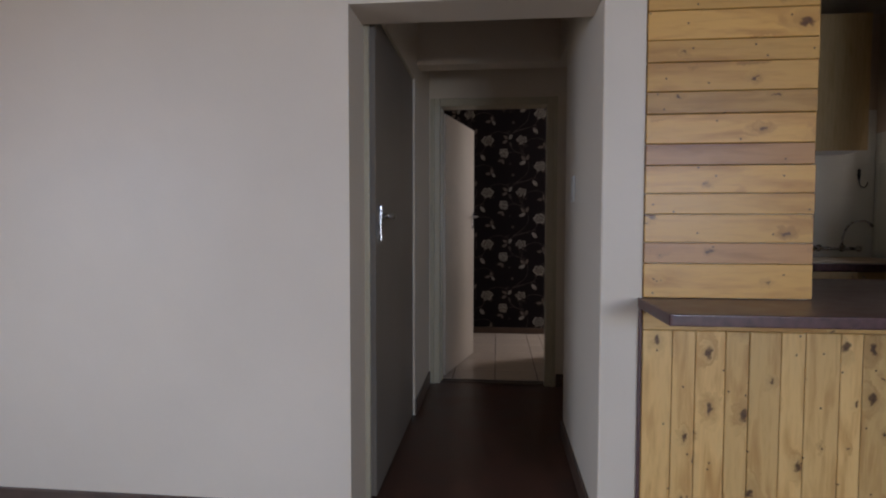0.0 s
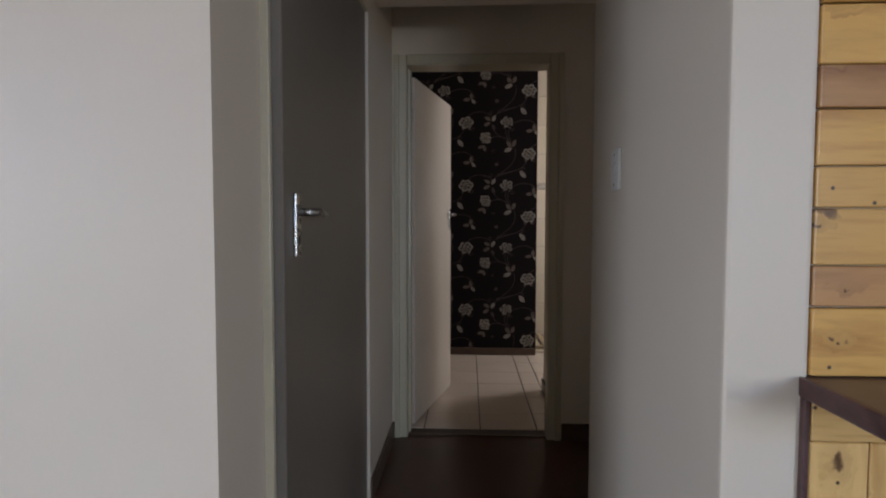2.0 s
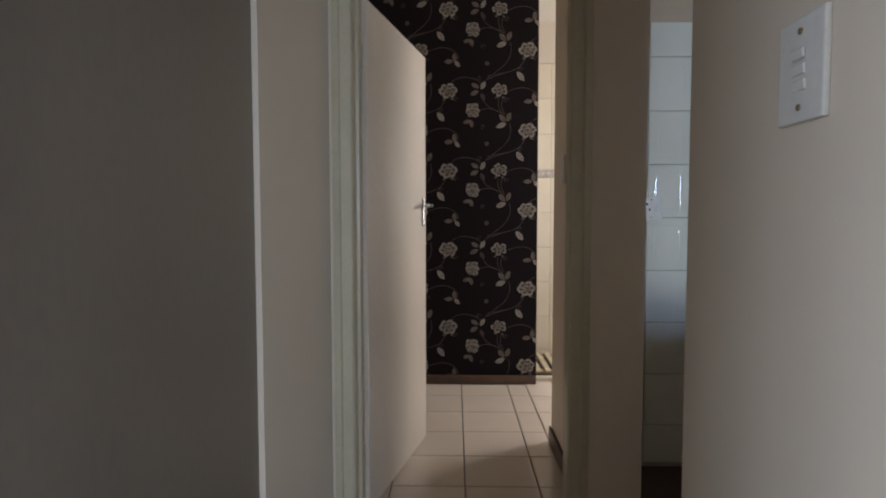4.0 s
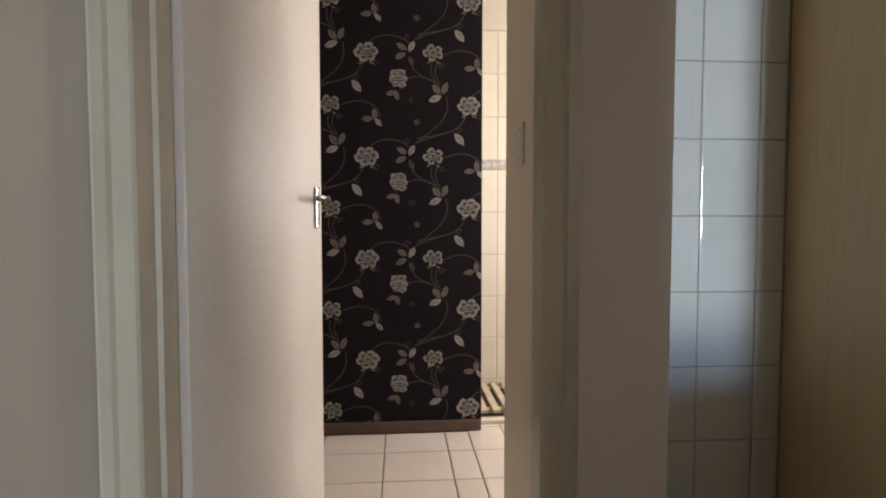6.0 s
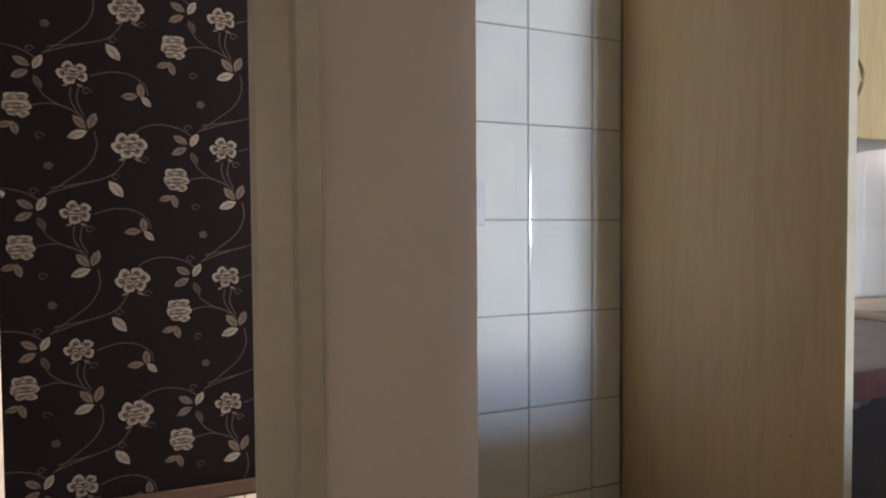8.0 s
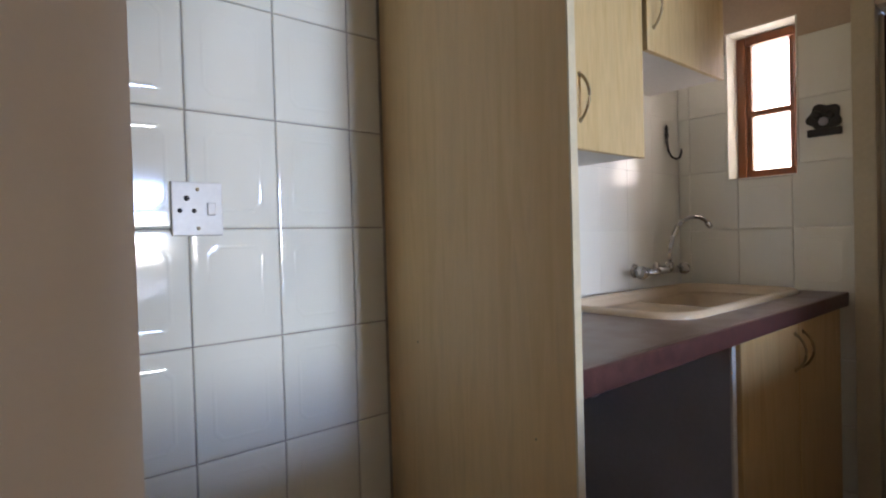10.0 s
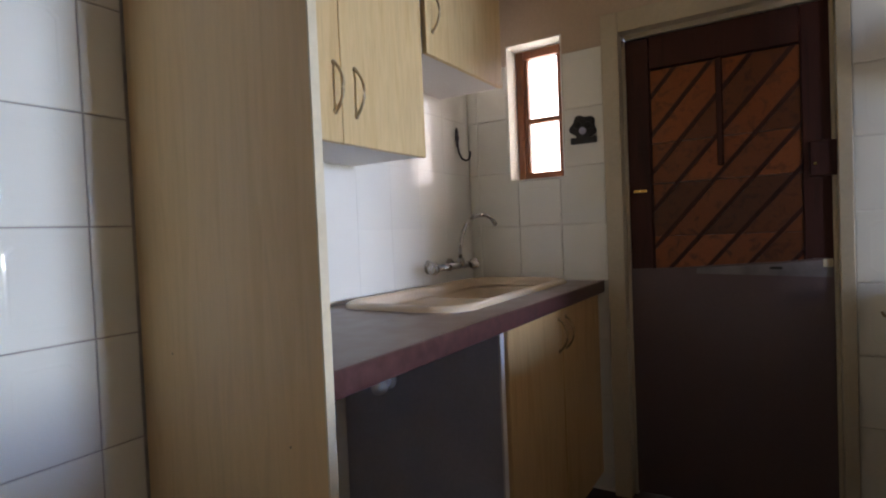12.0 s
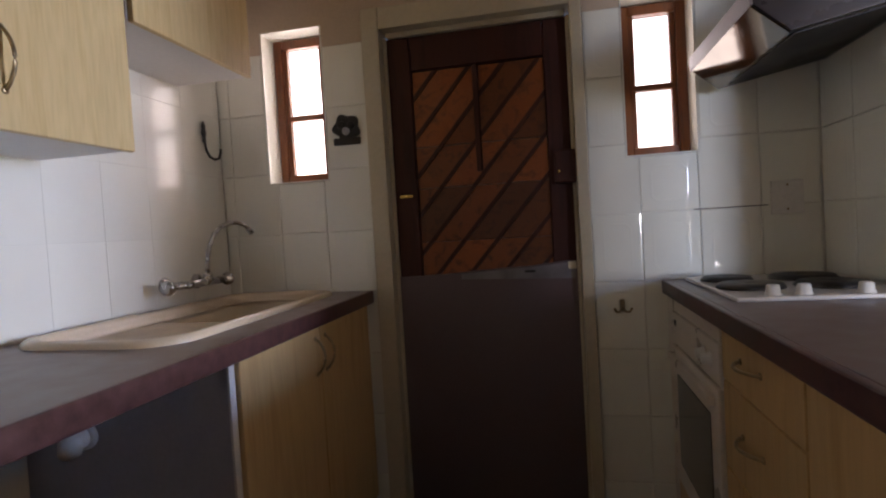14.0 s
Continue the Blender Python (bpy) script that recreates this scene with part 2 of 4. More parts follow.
OVENWHITE = plain("aged_white_enamel", (0.62, 0.55, 0.47), 0.3, vary=0.08, scale=8, grain=120, bump=0.02)
OVENGLASS = plain("smoked_glass", (0.085, 0.078, 0.074), 0.15, vary=0.2, scale=5, grain=50, bump=0.0)
SINKM = plain("cream_acrylic_sink", (0.62, 0.50, 0.36), 0.22, vary=0.07, scale=5, grain=120, bump=0.02)
HOODM = plain("brown_enamel_hood", (0.030, 0.022, 0.024), 0.28, vary=0.2, scale=6, grain=100, bump=0.03)
HOODMETAL = plain("polished_grey_metal", (0.20, 0.185, 0.165), 0.07, 1.0, spec=0.5, vary=0.15, scale=9, grain=120, bump=0.03)
HOODLIP = plain("grey_hood_visor", (0.34, 0.30, 0.31), 0.4, spec=0.4, vary=0.1, scale=6, grain=100, bump=0.03)
WINWOOD = laminate("varnished_window_wood", (0.20, 0.062, 0.018), (0.095, 0.029, 0.010), "Z", 0.3)
DOORDARK = laminate("dark_stained_wood", (0.055, 0.017, 0.013), (0.030, 0.010, 0.009), "Z", 0.45, 0.22)
DOORSLAT = tinted(laminate("red_brown_slat_wood", (0.30, 0.082, 0.018), (0.14, 0.036, 0.011), "X", 0.30, 0.45), 0.28, 0.95)
# Lighter blue-grey than KICK: sheen painted as colour.
SHEEN_STRIP = plain("grey_sheen_strip", (0.16, 0.15, 0.165), 0.45, vary=0.3, scale=12, grain=90, bump=0.08)
KICK = plain("dark_kick_board", (0.105, 0.074, 0.078), 0.32, vary=0.06, scale=1.2, grain=80, bump=0.03)
PAPER = plain("black_wallpaper", (0.0125, 0.0088, 0.0115), 0.85, spec=0.15, vary=0.2, scale=30, grain=300, bump=0.10)
PRINT_W = plain("silver_white_print", (0.31, 0.295, 0.272), 0.6, spec=0.2, vary=0.20, scale=60, grain=300, bump=0.05)
PRINT_G = plain("brown_grey_print", (0.16, 0.135, 0.120), 0.6, spec=0.2, vary=0.25, scale=60, grain=300, bump=0.05)
PRINT_D = plain("dim_stem_print", (0.080, 0.068, 0.064), 0.6, spec=0.2, vary=0.25, scale=60, grain=300, bump=0.05)
WET = plain("cream_duckboard", (0.60, 0.48, 0.32), 0.5, vary=0.15, scale=12, grain=80, bump=0.1)
GRASS = plain("dry_lawn", (0.10, 0.10, 0.045), 0.9, vary=0.4, scale=3, grain=40, bump=0.4)
YARD = plain("white_yard_wall_paint", (0.78, 0.75, 0.70), 0.8, vary=0.08, scale=2, grain=60, bump=0.2)

gm_, gt_, gb_ = shade("clear_glass", 0.02)
gb_.inputs["Transmission Weight"].default_value = 1.0
gb_.inputs["IOR"].default_value = 1.05
GLASS = gm_

# ---- mesh helpers ----


def box(x0, x1, y0, y1, z0, z1, bevel=0.0, segments=1):
    bm = bmesh.new()
    bmesh.ops.create_cube(bm, size=1.0)
    for v in bm.verts:
        v.co = Vector(((x0 + x1) / 2 + v.co.x * (x1 - x0), (y0 + y1) / 2 + v.co.y * (y1 - y0), (z0 + z1) / 2 + v.co.z * (z1 - z0)))
    if bevel:
        bmesh.ops.bevel(bm, geom=bm.edges[:], offset=bevel, segments=segments, affect="EDGES", profile=0.6)
    return bm


def joined(bms):
    out = bmesh.new()
    for b in bms:
        me = bpy.data.meshes.new("scratch")
        b.to_mesh(me)
        b.free()
        out.from_mesh(me)
        bpy.data.meshes.remove(me)
    return out


def turned(bm, m):
    bmesh.ops.transform(bm, matrix=m, verts=bm.verts[:])
    return bm


def lathe(profile, steps=20):
    """A solid of revolution about local z from (radius, height) pairs."""
    bm = bmesh.new()
    rings = []
    for r, z in profile:
        rings.append([bm.verts.new((max(r, 1e-4) * math.cos(2 * math.pi * i / steps), max(r, 1e-4) * math.sin(2 * math.pi * i / steps), z)) for i in range(steps)])
    for a, b in zip(rings, rings[1:]):
        for i in range(steps):
            bm.faces.new((a[i], a[(i + 1) % steps], b[(i + 1) % steps], b[i]))
    bm.faces.new(rings[0][::-1])
    bm.faces.new(rings[-1])
    for f in bm.faces:
        f.smooth = True
    return bm


def tube(points, radius, steps=10, taper=None):
    bm = bmesh.new()
    pts = [Vector(p) for p in points]
    rings = []
    for i, p in enumerate(pts):
        d = (pts[min(i + 1, len(pts) - 1)] - pts[max(i - 1, 0)]).normalized()
        q = d.to_track_quat("Z", "Y")
        r = radius if taper is None else radius + (taper - radius) * i / (len(pts) - 1)
        rings.append([bm.verts.new(p + q @ Vector((r * math.cos(2 * math.pi * k / steps), r * math.sin(2 * math.pi * k / steps), 0))) for k in range(steps)])
    for a, b in zip(rings, rings[1:]):
        for k in range(steps):
            bm.faces.new((a[k], a[(k + 1) % steps], b[(k + 1) % steps], b[k]))
    bm.faces.new(rings[0][::-1])
    bm.faces.new(rings[-1])
    for f in bm.faces:
        f.smooth = True
    return bm


def arc(center, radius, a0, a1, n, axis_u, axis_v):
    c, u, v = Vector(center), Vector(axis_u), Vector(axis_v)
    return [c + radius * (math.cos(radians(a0 + (a1 - a0) * i / n)) * u + math.sin(radians(a0 + (a1 - a0) * i / n)) * v) for i in range(n + 1)]


def prism(outline, axis, lo, hi, bevel=0.0):
    """Extrudes a polygon given in the two other axes along x, y or z."""
    bm = bmesh.new()
    def put(a, b, c):
        return {"x": (c, a, b), "y": (a, c, b), "z": (a, b, c)}[axis]
    lower = [bm.verts.new(put(a, b, lo)) for a, b in outline]
    upper = [bm.verts.new(put(a, b, hi)) for a, b in outline]
    bm.faces.new(lower)
    bm.faces.new(upper[::-1])
    n = len(outline)
    for i in range(n):
        bm.faces.new((lower[i], upper[i], upper[(i + 1) % n], lower[(i + 1) % n]))
    bmesh.ops.recalc_face_normals(bm, faces=bm.faces[:])
    if bevel:
        bmesh.ops.bevel(bm, geom=bm.edges[:], offset=bevel, segments=2, affect="EDGES", profile=0.6)
    return bm


def mesh_of(name, bm, material):
    me = bpy.data.meshes.new(name)
    bm.to_mesh(me)
    bm.free()
    me.materials.append(material)
    return me


def part(name, bm, material, parent=None, label=""):
    ob = new(name, mesh_of(name, bm, material))
    if parent is not None:
        ob.parent = parent
        ob.matrix_parent_inverse = anchor_of(parent).inverted()
    return tagged(ob, label)


def anchor_of(ob):
    m = ob.matrix_basis.copy()
    while ob.parent is not None:
        m = ob.parent.matrix_basis @ ob.matrix_parent_inverse @ m
        ob = ob.parent
    return m


def thing(name, x, y, z, label, category, group="", kind=""):
    e = new(name)
    e.empty_display_size = 0.1
    e.matrix_basis = Matrix.Translation((x, y, z))
    return tagged(e, label, category, group, kind)


def structure(name, bm, material, label, category):
    return tagged(new(name, mesh_of(name, bm, material)), label, category, kind="structure")


def wall_boxes(axis, lo, hi, u0, u1, z0, z1, holes=()):
    """A wall across axis from lo to hi, running from u0 to u1, with through holes (u0, u1, z0, z1)."""
    us = sorted({u0, u1, *[min(max(h[i], u0), u1) for h in holes for i in (0, 1)]})
    out = []
    for a, b in zip(us, us[1:]):
        mid = (a + b) / 2
        gaps = sorted((h[2], h[3]) for h in holes if h[0] < mid < h[1])
        z = z0
        for g0, g1 in gaps:
            if g0 > z:
                out.append((a, b, z, g0))
            z = max(z, g1)
        if z < z1:
            out.append((a, b, z, z1))
    return joined([box(lo, hi, a, b, c, d) if axis == "x" else box(a, b, lo, hi, c, d) for a, b, c, d in out])


tile_meshes = {}


def tile_mesh(name, w, h, thick, material):
    """A pillowed tile; large wall tiles carry a raised bead with cut corners."""
    key = (name, round(w, 3), round(h, 3))
    if key not in tile_meshes:
        bm = bmesh.new()
        m = min(w, h) / 2 - 0.001
        rows = [(0, 0, 0.0004), (0, -thick + 0.0026, 0.0004), (min(0.0016, m * 0.2), -thick + 0.0010, 0.0006), (min(0.006, m * 0.5), -thick + 0.0002, 0.001), (min(0.014, m * 0.9), -thick, 0.0015)]
        if name == "white_sink_tile":
            rows = [(0, 0, 0.0004), (0, -thick + 0.0003, 0.0004), (0.0005, -thick, 0.0006)]
        if name == "white_wall_tile" and w > 0.10 and h > 0.15:
            rows += [(0.034, -thick, 0.018), (0.0375, -thick - 0.0004, 0.018), (0.0405, -thick - 0.0004, 0.017), (0.044, -thick, 0.016)]
        rings = []
        for d, y, c in rows:
            a, b = w / 2 - d, h / 2 - d
            rings.append([bm.verts.new((x, y, z)) for x, z in ((-a + c, -b), (a - c, -b), (a, -b + c), (a, b - c), (a - c, b), (-a + c, b), (-a, b - c), (-a, -b + c))])
        for a, b in zip(rings, rings[1:]):
            for i in range(8):
                bm.faces.new((a[i], a[(i + 1) % 8], b[(i + 1) % 8], b[i]))
        bm.faces.new(rings[-1])
        bmesh.ops.recalc_face_normals(bm, faces=bm.faces[:])
        tile_meshes[key] = mesh_of(name, bm, material)
    return tile_meshes[key]


def cut(rect, hole):
    a0, a1, b0, b1 = rect
    h0, h1, k0, k1 = hole
    if h1 <= a0 or h0 >= a1 or k1 <= b0 or k0 >= b1:
        return [rect]
    out = []
    if h0 > a0:
        out.append((a0, h0, b0, b1))
    if h1 < a1:
        out.append((h1, a1, b0, b1))
    m0, m1 = max(a0, h0), min(a1, h1)
    if k0 > b0:
        out.append((m0, m1, b0, k0))
    if k1 < b1:
        out.append((m0, m1, k1, b1))
    return out


def tiling(parent, face, place, u0, u1, v0, v1, ug, vg, pu, pv, material, holes=(), gap=0.0034, thick=0.006, name="tile"):
    """Lays tiles on a face. face: the way it looks (-y, +y, -x, +z); place: where the backing ends."""
    turn = {"-y": 0, "-x": -90, "+y": 180}.get(face, 0)
    k = math.floor((u0 - ug) / pu)
    while ug + k * pu < u1:
        j = math.floor((v0 - vg) / pv)
        while vg + j * pv < v1:
            rects = [(max(u0, ug + k * pu), min(u1, ug + (k + 1) * pu), max(v0, vg + j * pv), min(v1, vg + (j + 1) * pv))]
            for h in holes:
                rects = [r for q in rects for r in cut(q, h)]
            if len(rects) > 1:
                half = gap / 2
                lo_u, hi_u = min(q[0] for q in rects), max(q[1] for q in rects)
                lo_v, hi_v = min(q[2] for q in rects), max(q[3] for q in rects)
                cu, cv = (lo_u + hi_u) / 2, (lo_v + hi_v) / 2
                bits = [box(q[0] - cu + (half if q[0] == lo_u else 0), q[1] - cu - (half if q[1] == hi_u else 0), -thick, 0,
                            q[2] - cv + (half if q[2] == lo_v else 0), q[3] - cv - (half if q[3] == hi_v else 0)) for q in rects]
                ob = new(name, mesh_of(name, joined([turned(q, Matrix.Diagonal((-1 if face == "-x" else 1, 1, 1, 1))) for q in bits]), material))
                bm2 = bmesh.new()
                bm2.from_mesh(ob.data)
                bmesh.ops.recalc_face_normals(bm2, faces=bm2.faces[:])
                bm2.to_mesh(ob.data)
                bm2.free()
                ob.matrix_basis = pose(cu, place, cv, 0, 0, turn) if face in ("-y", "+y") else pose(place, cu, cv, 0, 0, turn)
                ob.parent = parent
                rects = []
            for a0, a1, b0, b1 in rects:
                w, h = a1 - a0 - gap, b1 - b0 - gap
                if w < 0.008 or h < 0.008:
                    continue
                ob = new(name, tile_mesh(material.name, w, h, thick, material))
                ca, cb = (a0 + a1) / 2, (b0 + b1) / 2
                lean = (0.02 if material is TILE_SINK else 0.10) * random.uniform(-1, 1)
                if face in ("-y", "+y"):
                    ob.matrix_basis = pose(ca, place, cb, lean, 0, turn + 1.2 * lean)
                elif face == "-x":
                    ob.matrix_basis = pose(place, ca, cb, 0, lean, turn + 0.12 * random.uniform(-1, 1))
                else:
                    ob.matrix_basis = pose(ca, cb, place, -90, 0, 0)
                ob.parent = parent
            j += 1
        k += 1


# ---- large structure ----
H = 2.90

ground = structure("ground", box(-150, 150, -150, 150, -0.5, -0.16), GRASS, "dry lawn around the house", "ground")
floor = structure("floor", joined([box(-3.4, 4.9, -3.4, 2.24, -0.16, 0.0), box(-0.6, 3.35, 2.24, 4.16, -0.16, 0.0), box(0.75, 3.35, 4.16, 4.90, -0.16, 0.0)]), FLOOR,
                  "dark red-brown polished floor through living room and passage", "floor")
bath_floor = structure("bathroom_floor", joined([box(-1.45, 0.75, 4.165, 7.1, -0.16, -0.007), box(0.752, 2.4, 4.905, 7.1, -0.16, -0.007)]), GROUT_DARK,
                       "beige ceramic tile floor with dark grout", "floor")
ceiling = structure("ceiling", box(-3.4, 4.9, -3.4, 7.2, H, H + 0.12), CEIL, "plain off-white ceiling", "ceiling")
roof = structure("roof", box(-3.8, 5.3, -3.9, 7.6, H + 0.13, H + 0.25), SKIRT, "brown roof with overhanging eaves", "roof")

# living room
structure("wall_living_front", wall_boxes("y", 2.083, 2.24, -3.2, -0.458, 0, H), WALL,
          "cream painted living room wall", "wall")
structure("wall_living_left", wall_boxes("x", -3.38, -3.2, -3.2, 2.24, 0, H, [(-1.30, 0.40, 0.88, 2.12)]), WALL,
          "cream wall with a wide window", "wall")
structure("wall_living_rear", wall_boxes("y", -3.38, -3.2, -3.38, 4.88, 0, H, [(1.55, 2.95, 0.9, 2.2)]), WALL,
          "cream rear wall with a wide window", "wall")
structure("wall_living_right", wall_boxes("x", 4.70, 4.88, -3.2, 2.24, 0, H), WALL, "cream side wall", "wall")
structure("wall_living_nook", box(3.33, 4.70, 2.10, 2.24, 0, H), WALL, "cream wall beside the kitchen", "wall")
structure("passage_header", box(-0.458, 0.493, 2.086, 2.30, 2.055, H), WALL, "cream lintel over the passage entrance", "wall")

# passage
for nm, bm in (("wall_passage_left_end", box(-0.64, -0.458, 2.24, 2.325, 0, H)), ("wall_passage_left", box(-0.64, -0.402, 3.402, 4.12, 0, H)),
               ("wall_passage_left_lintel", box(-0.64, -0.402, 2.326, 3.402, 2.125, H)), ("wall_passage_left_core", box(-0.64, -0.472, 2.326, 3.402, 0, 2.125))):
    structure(nm, bm, WALL, "cream painted passage wall", "wall")
structure("wall_passage_right", box(0.495, 0.648, 2.083, 3.165, 0, H, 0.008, 2), WALL, "pale painted end wall between passage and kitchen", "wall")
structure("passage_beam", box(-0.402, 0.85, 3.50, 3.64, 2.23, H), WALL, "painted beam across the passage", "beam")
structure("kitchen_entry_header", box(0.495, 0.648, 3.166, 3.50, 2.23, H), WALL, "painted lintel over the kitchen entry", "wall")
structure("wall_bathroom_entry", box(0.584, 0.752, 4.26, 5.06, 0, H), WALL, "cream painted wall inside the bathroom door", "wall")
structure("wall_passage_end", wall_boxes("y", 4.125, 4.26, -1.40, 0.752, 0, H, [(-0.36, 0.52, -0.1, 2.125)]), WALL, "cream painted wall around the bathroom door", "wall")

# bathroom
structure("wall_bathroom_left", box(-1.58, -1.40, 4.125, 7.1, 0, H), WALL, "plain cream wall", "wall")
bath_rear = structure("wall_bathroom_rear", box(-1.4, 2.4, 6.91, 7.1, 0, H), GROUT, "cream tiled shower wall with a patterned border", "wall")
structure("wall_bathroom_right", wall_boxes("x", 2.4, 2.56, 4.905, 7.1, 0, H, [(5.5, 6.4, 1.15, 2.15)]), WALL, "cream wall with a window", "wall")
paper_wall = structure("wallpaper_wall", box(-1.4, 0.654, 6.112, 6.22, 0, H), PAPER, "black wallpaper with silver roses on trailing stems", "wall")

# kitchen
kit_nook = structure("wall_kitchen_nook", box(0.752, 1.488, 4.763, 4.90, 0, 2.14), GROUT, "white tiled wall beside the kitchen entry", "wall")
kit_sink = structure("wall_kitchen_sink", box(1.488, 3.145, 4.7587, 4.90, 0, 2.14), GROUT_PALE, "white tiled kitchen wall behind the sink", "wall")
structure("wall_kitchen_sink_upper", box(0.752, 3.145, 4.760, 4.90, 2.14, H), UPPER, "beige painted wall above the tiles", "wall")
W1 = (4.265, 4.540, 1.405, 2.045)
W2 = (2.832, 3.090, 1.400, 1.995)
DOOR = (3.235, 4.075, -0.1, 2.060)
kit_back = structure("wall_kitchen_back", wall_boxes("x", 3.151, 3.33, 2.10, 4.90, 0, 1.955, [W1, W2, DOOR]), GROUT_PALE, "white tiled wall around the back door", "wall")
structure("wall_kitchen_back_upper", wall_boxes("x", 3.149, 3.33, 2.10, 4.90, 1.955, H, [W1, W2, DOOR]), UPPER, "beige painted wall above the tiles", "wall")
kit_right = structure("wall_kitchen_stove", joined([box(2.46, 3.145, 2.10, 2.434, 0, H)]), GROUT_PALE, "white tiled wall behind the stove", "wall")
structure("wall_hatch", joined([box(0.648, 1.232, 2.104, 2.30, 0, H), box(1.232, 2.459, 2.104, 2.30, 0, 0.90), box(1.232, 2.459, 2.104, 2.30, 2.55, H)]), WALL,
          "wall with a serving hatch between kitchen and living room", "wall")


def skirting(name, bm):
    structure(name, bm, SKIRT, "dark brown timber skirting", "skirting")


skirting("baseboard_living", box(-3.2, -0.458, 2.066, 2.083, 0, 0.105, 0.004))
skirting("baseboard_passage_left", box(-0.402, -0.388, 3.41, 4.105, 0, 0.095, 0.004))
skirting("baseboard_passage_right", box(0.481, 0.495, 2.09, 3.16, 0, 0.095, 0.004))
skirting("baseboard_passage_end", box(0.556, 0.752, 4.108, 4.125, 0, 0.095, 0.004))
skirting("baseboard_kitchen_corner", box(0.752, 0.766, 4.13, 4.75, 0, 0.095, 0.004))
skirting("baseboard_bathroom", box(0.568, 0.584, 4.29, 5.06, 0, 0.085, 0.004))
skirting("baseboard_wallpaper", box(-1.4, 0.650, 6.088, 6.112, 0, 0.062, 0.004))

# ---- doors ----


def handle_set(parent, m, plate_h=0.155, plate_w=0.036, lever=0.115, side=1):
    """Lever handle on a long plate; local x runs along the door, -y stands out from it, z up from the plate's middle."""
    plate = part("handle_plate", turned(box(-plate_w / 2, plate_w / 2, -0.010, 0.0, -plate_h / 2, plate_h / 2, 0.004, 2), m), CHROME, parent, "worn chrome plate")
    pts = [(0, -0.008, 0.032), (0, -0.040, 0.032), (side * 0.012, -0.050, 0.032), (side * 0.05, -0.052, 0.034), (side * 0.09, -0.050, 0.031), (side * lever, -0.044, 0.028)]
    part("lever", turned(tube(pts, 0.010, 12, 0.008), m), CHROME, parent, "chrome lever")
    part("keyhole", turned(joined([box(-0.004, 0.004, -0.0115, -0.009, -0.05, -0.028)]), m), SLOT, plate)


grey_door = thing("door", -0.44, 2.35, 0, "closed flush door painted matt grey", "door", kind="structure")
part("door_leaf", box(-0.455, -0.414, 2.347, 3.398, 0.006, 2.115, 0.003), GREYDOOR, grey_door)
part("door_frame", joined([box(-0.47, -0.437, 2.326, 2.344, 0, 2.12, 0.004, 2)]), TRIM, grey_door, "cream painted jamb")
part("head_jamb", box(-0.470, -0.404, 2.345, 3.400, 2.117, 2.1245, 0.002), TRIM, grey_door)
handle_set(grey_door, pose(-0.413, 2.432, 1.222, 0, 0, 90), 0.162, 0.038, 0.13, 1)

bath_door = thing("door", -0.30, 4.20, 0, "cream flush door standing half open", "door", kind="structure")
swing = math.degrees(math.atan2(5.07 - 4.24, -0.107 + 0.305))
dm = pose(-0.305, 4.24, 0, 0, 0, swing) @ pose(0.054, 0, 0)
part("door_leaf", turned(box(0, 0.814, 0.0, 0.040, 0.012, 2.078, 0.003), dm), WHITEDOOR, bath_door)
handle_set(bath_door, dm @ pose(0.761, 0.0, 1.252, 0, 0, 0), 0.15, 0.034, 0.11, -1)
for hz in (0.25, 1.85):
    part("hinge", turned(tube([(-0.012, 0.020, hz - 0.045), (-0.012, 0.020, hz + 0.045)], 0.008, 8), dm), CHROME, bath_door)

frame_bath = thing("door_frame", 0.08, 4.12, 0, "cream enamelled steel frame of the bathroom door", "door frame", kind="structure")


def pressed_jamb(x0, x1, z1, flip, lip):
    a, b = (x0, x1) if flip > 0 else (x1, x0)
    w = b - a
    return prism([(a, 4.108), (a + 0.34 * w, 4.104), (a + 0.42 * w, 4.114), (a + 0.92 * w, 4.116), (b, 4.122), (b, 4.195), (b + lip * w, 4.197), (b + lip * w, 4.268), (a, 4.268)], "z", 0, z1, 0.0)


part("jamb", pressed_jamb(-0.390, -0.318, 2.155, 1, 0.16), TRIM, frame_bath)
part("jamb", pressed_jamb(0.474, 0.550, 2.155, -1, -0.28), TRIM, frame_bath)
part("head", joined([box(-0.3165, 0.4725, 4.106, 4.20, 2.096, 2.154, 0.004), box(-0.3165, 0.4725, 4.2, 4.266, 2.10, 2.152)]), TRIM, frame_bath)
structure("threshold_strip", box(-0.316, 0.472, 4.145, 4.175, 0, 0.007, 0.002), SKIRT, "thin dark strip where the floors meet", "threshold")

# back door of the kitchen
frame_back = thing("door_frame", 3.2, 3.64, 0, "beige steel frame of the back door", "door frame", kind="structure")
part("jamb", joined([box(3.120, 3.235, 4.012, 4.084, 0, 2.072, 0.005, 2), box(3.175, 3.24, 3.998, 4.012, 0, 1.965, 0.003)]), TRIM, frame_back)
part("jamb", joined([box(3.120, 3.235, 3.226, 3.270, 0, 2.072, 0.005, 2), box(3.175, 3.24, 3.27, 3.284, 0, 1.965, 0.003)]), TRIM, frame_back)
part("head", joined([box(3.122, 3.235, 3.2705, 4.0115, 1.985, 2.070, 0.005, 2), box(3.178, 3.238, 3.285, 3.997, 1.965, 1.985)]), TRIM, frame_back)

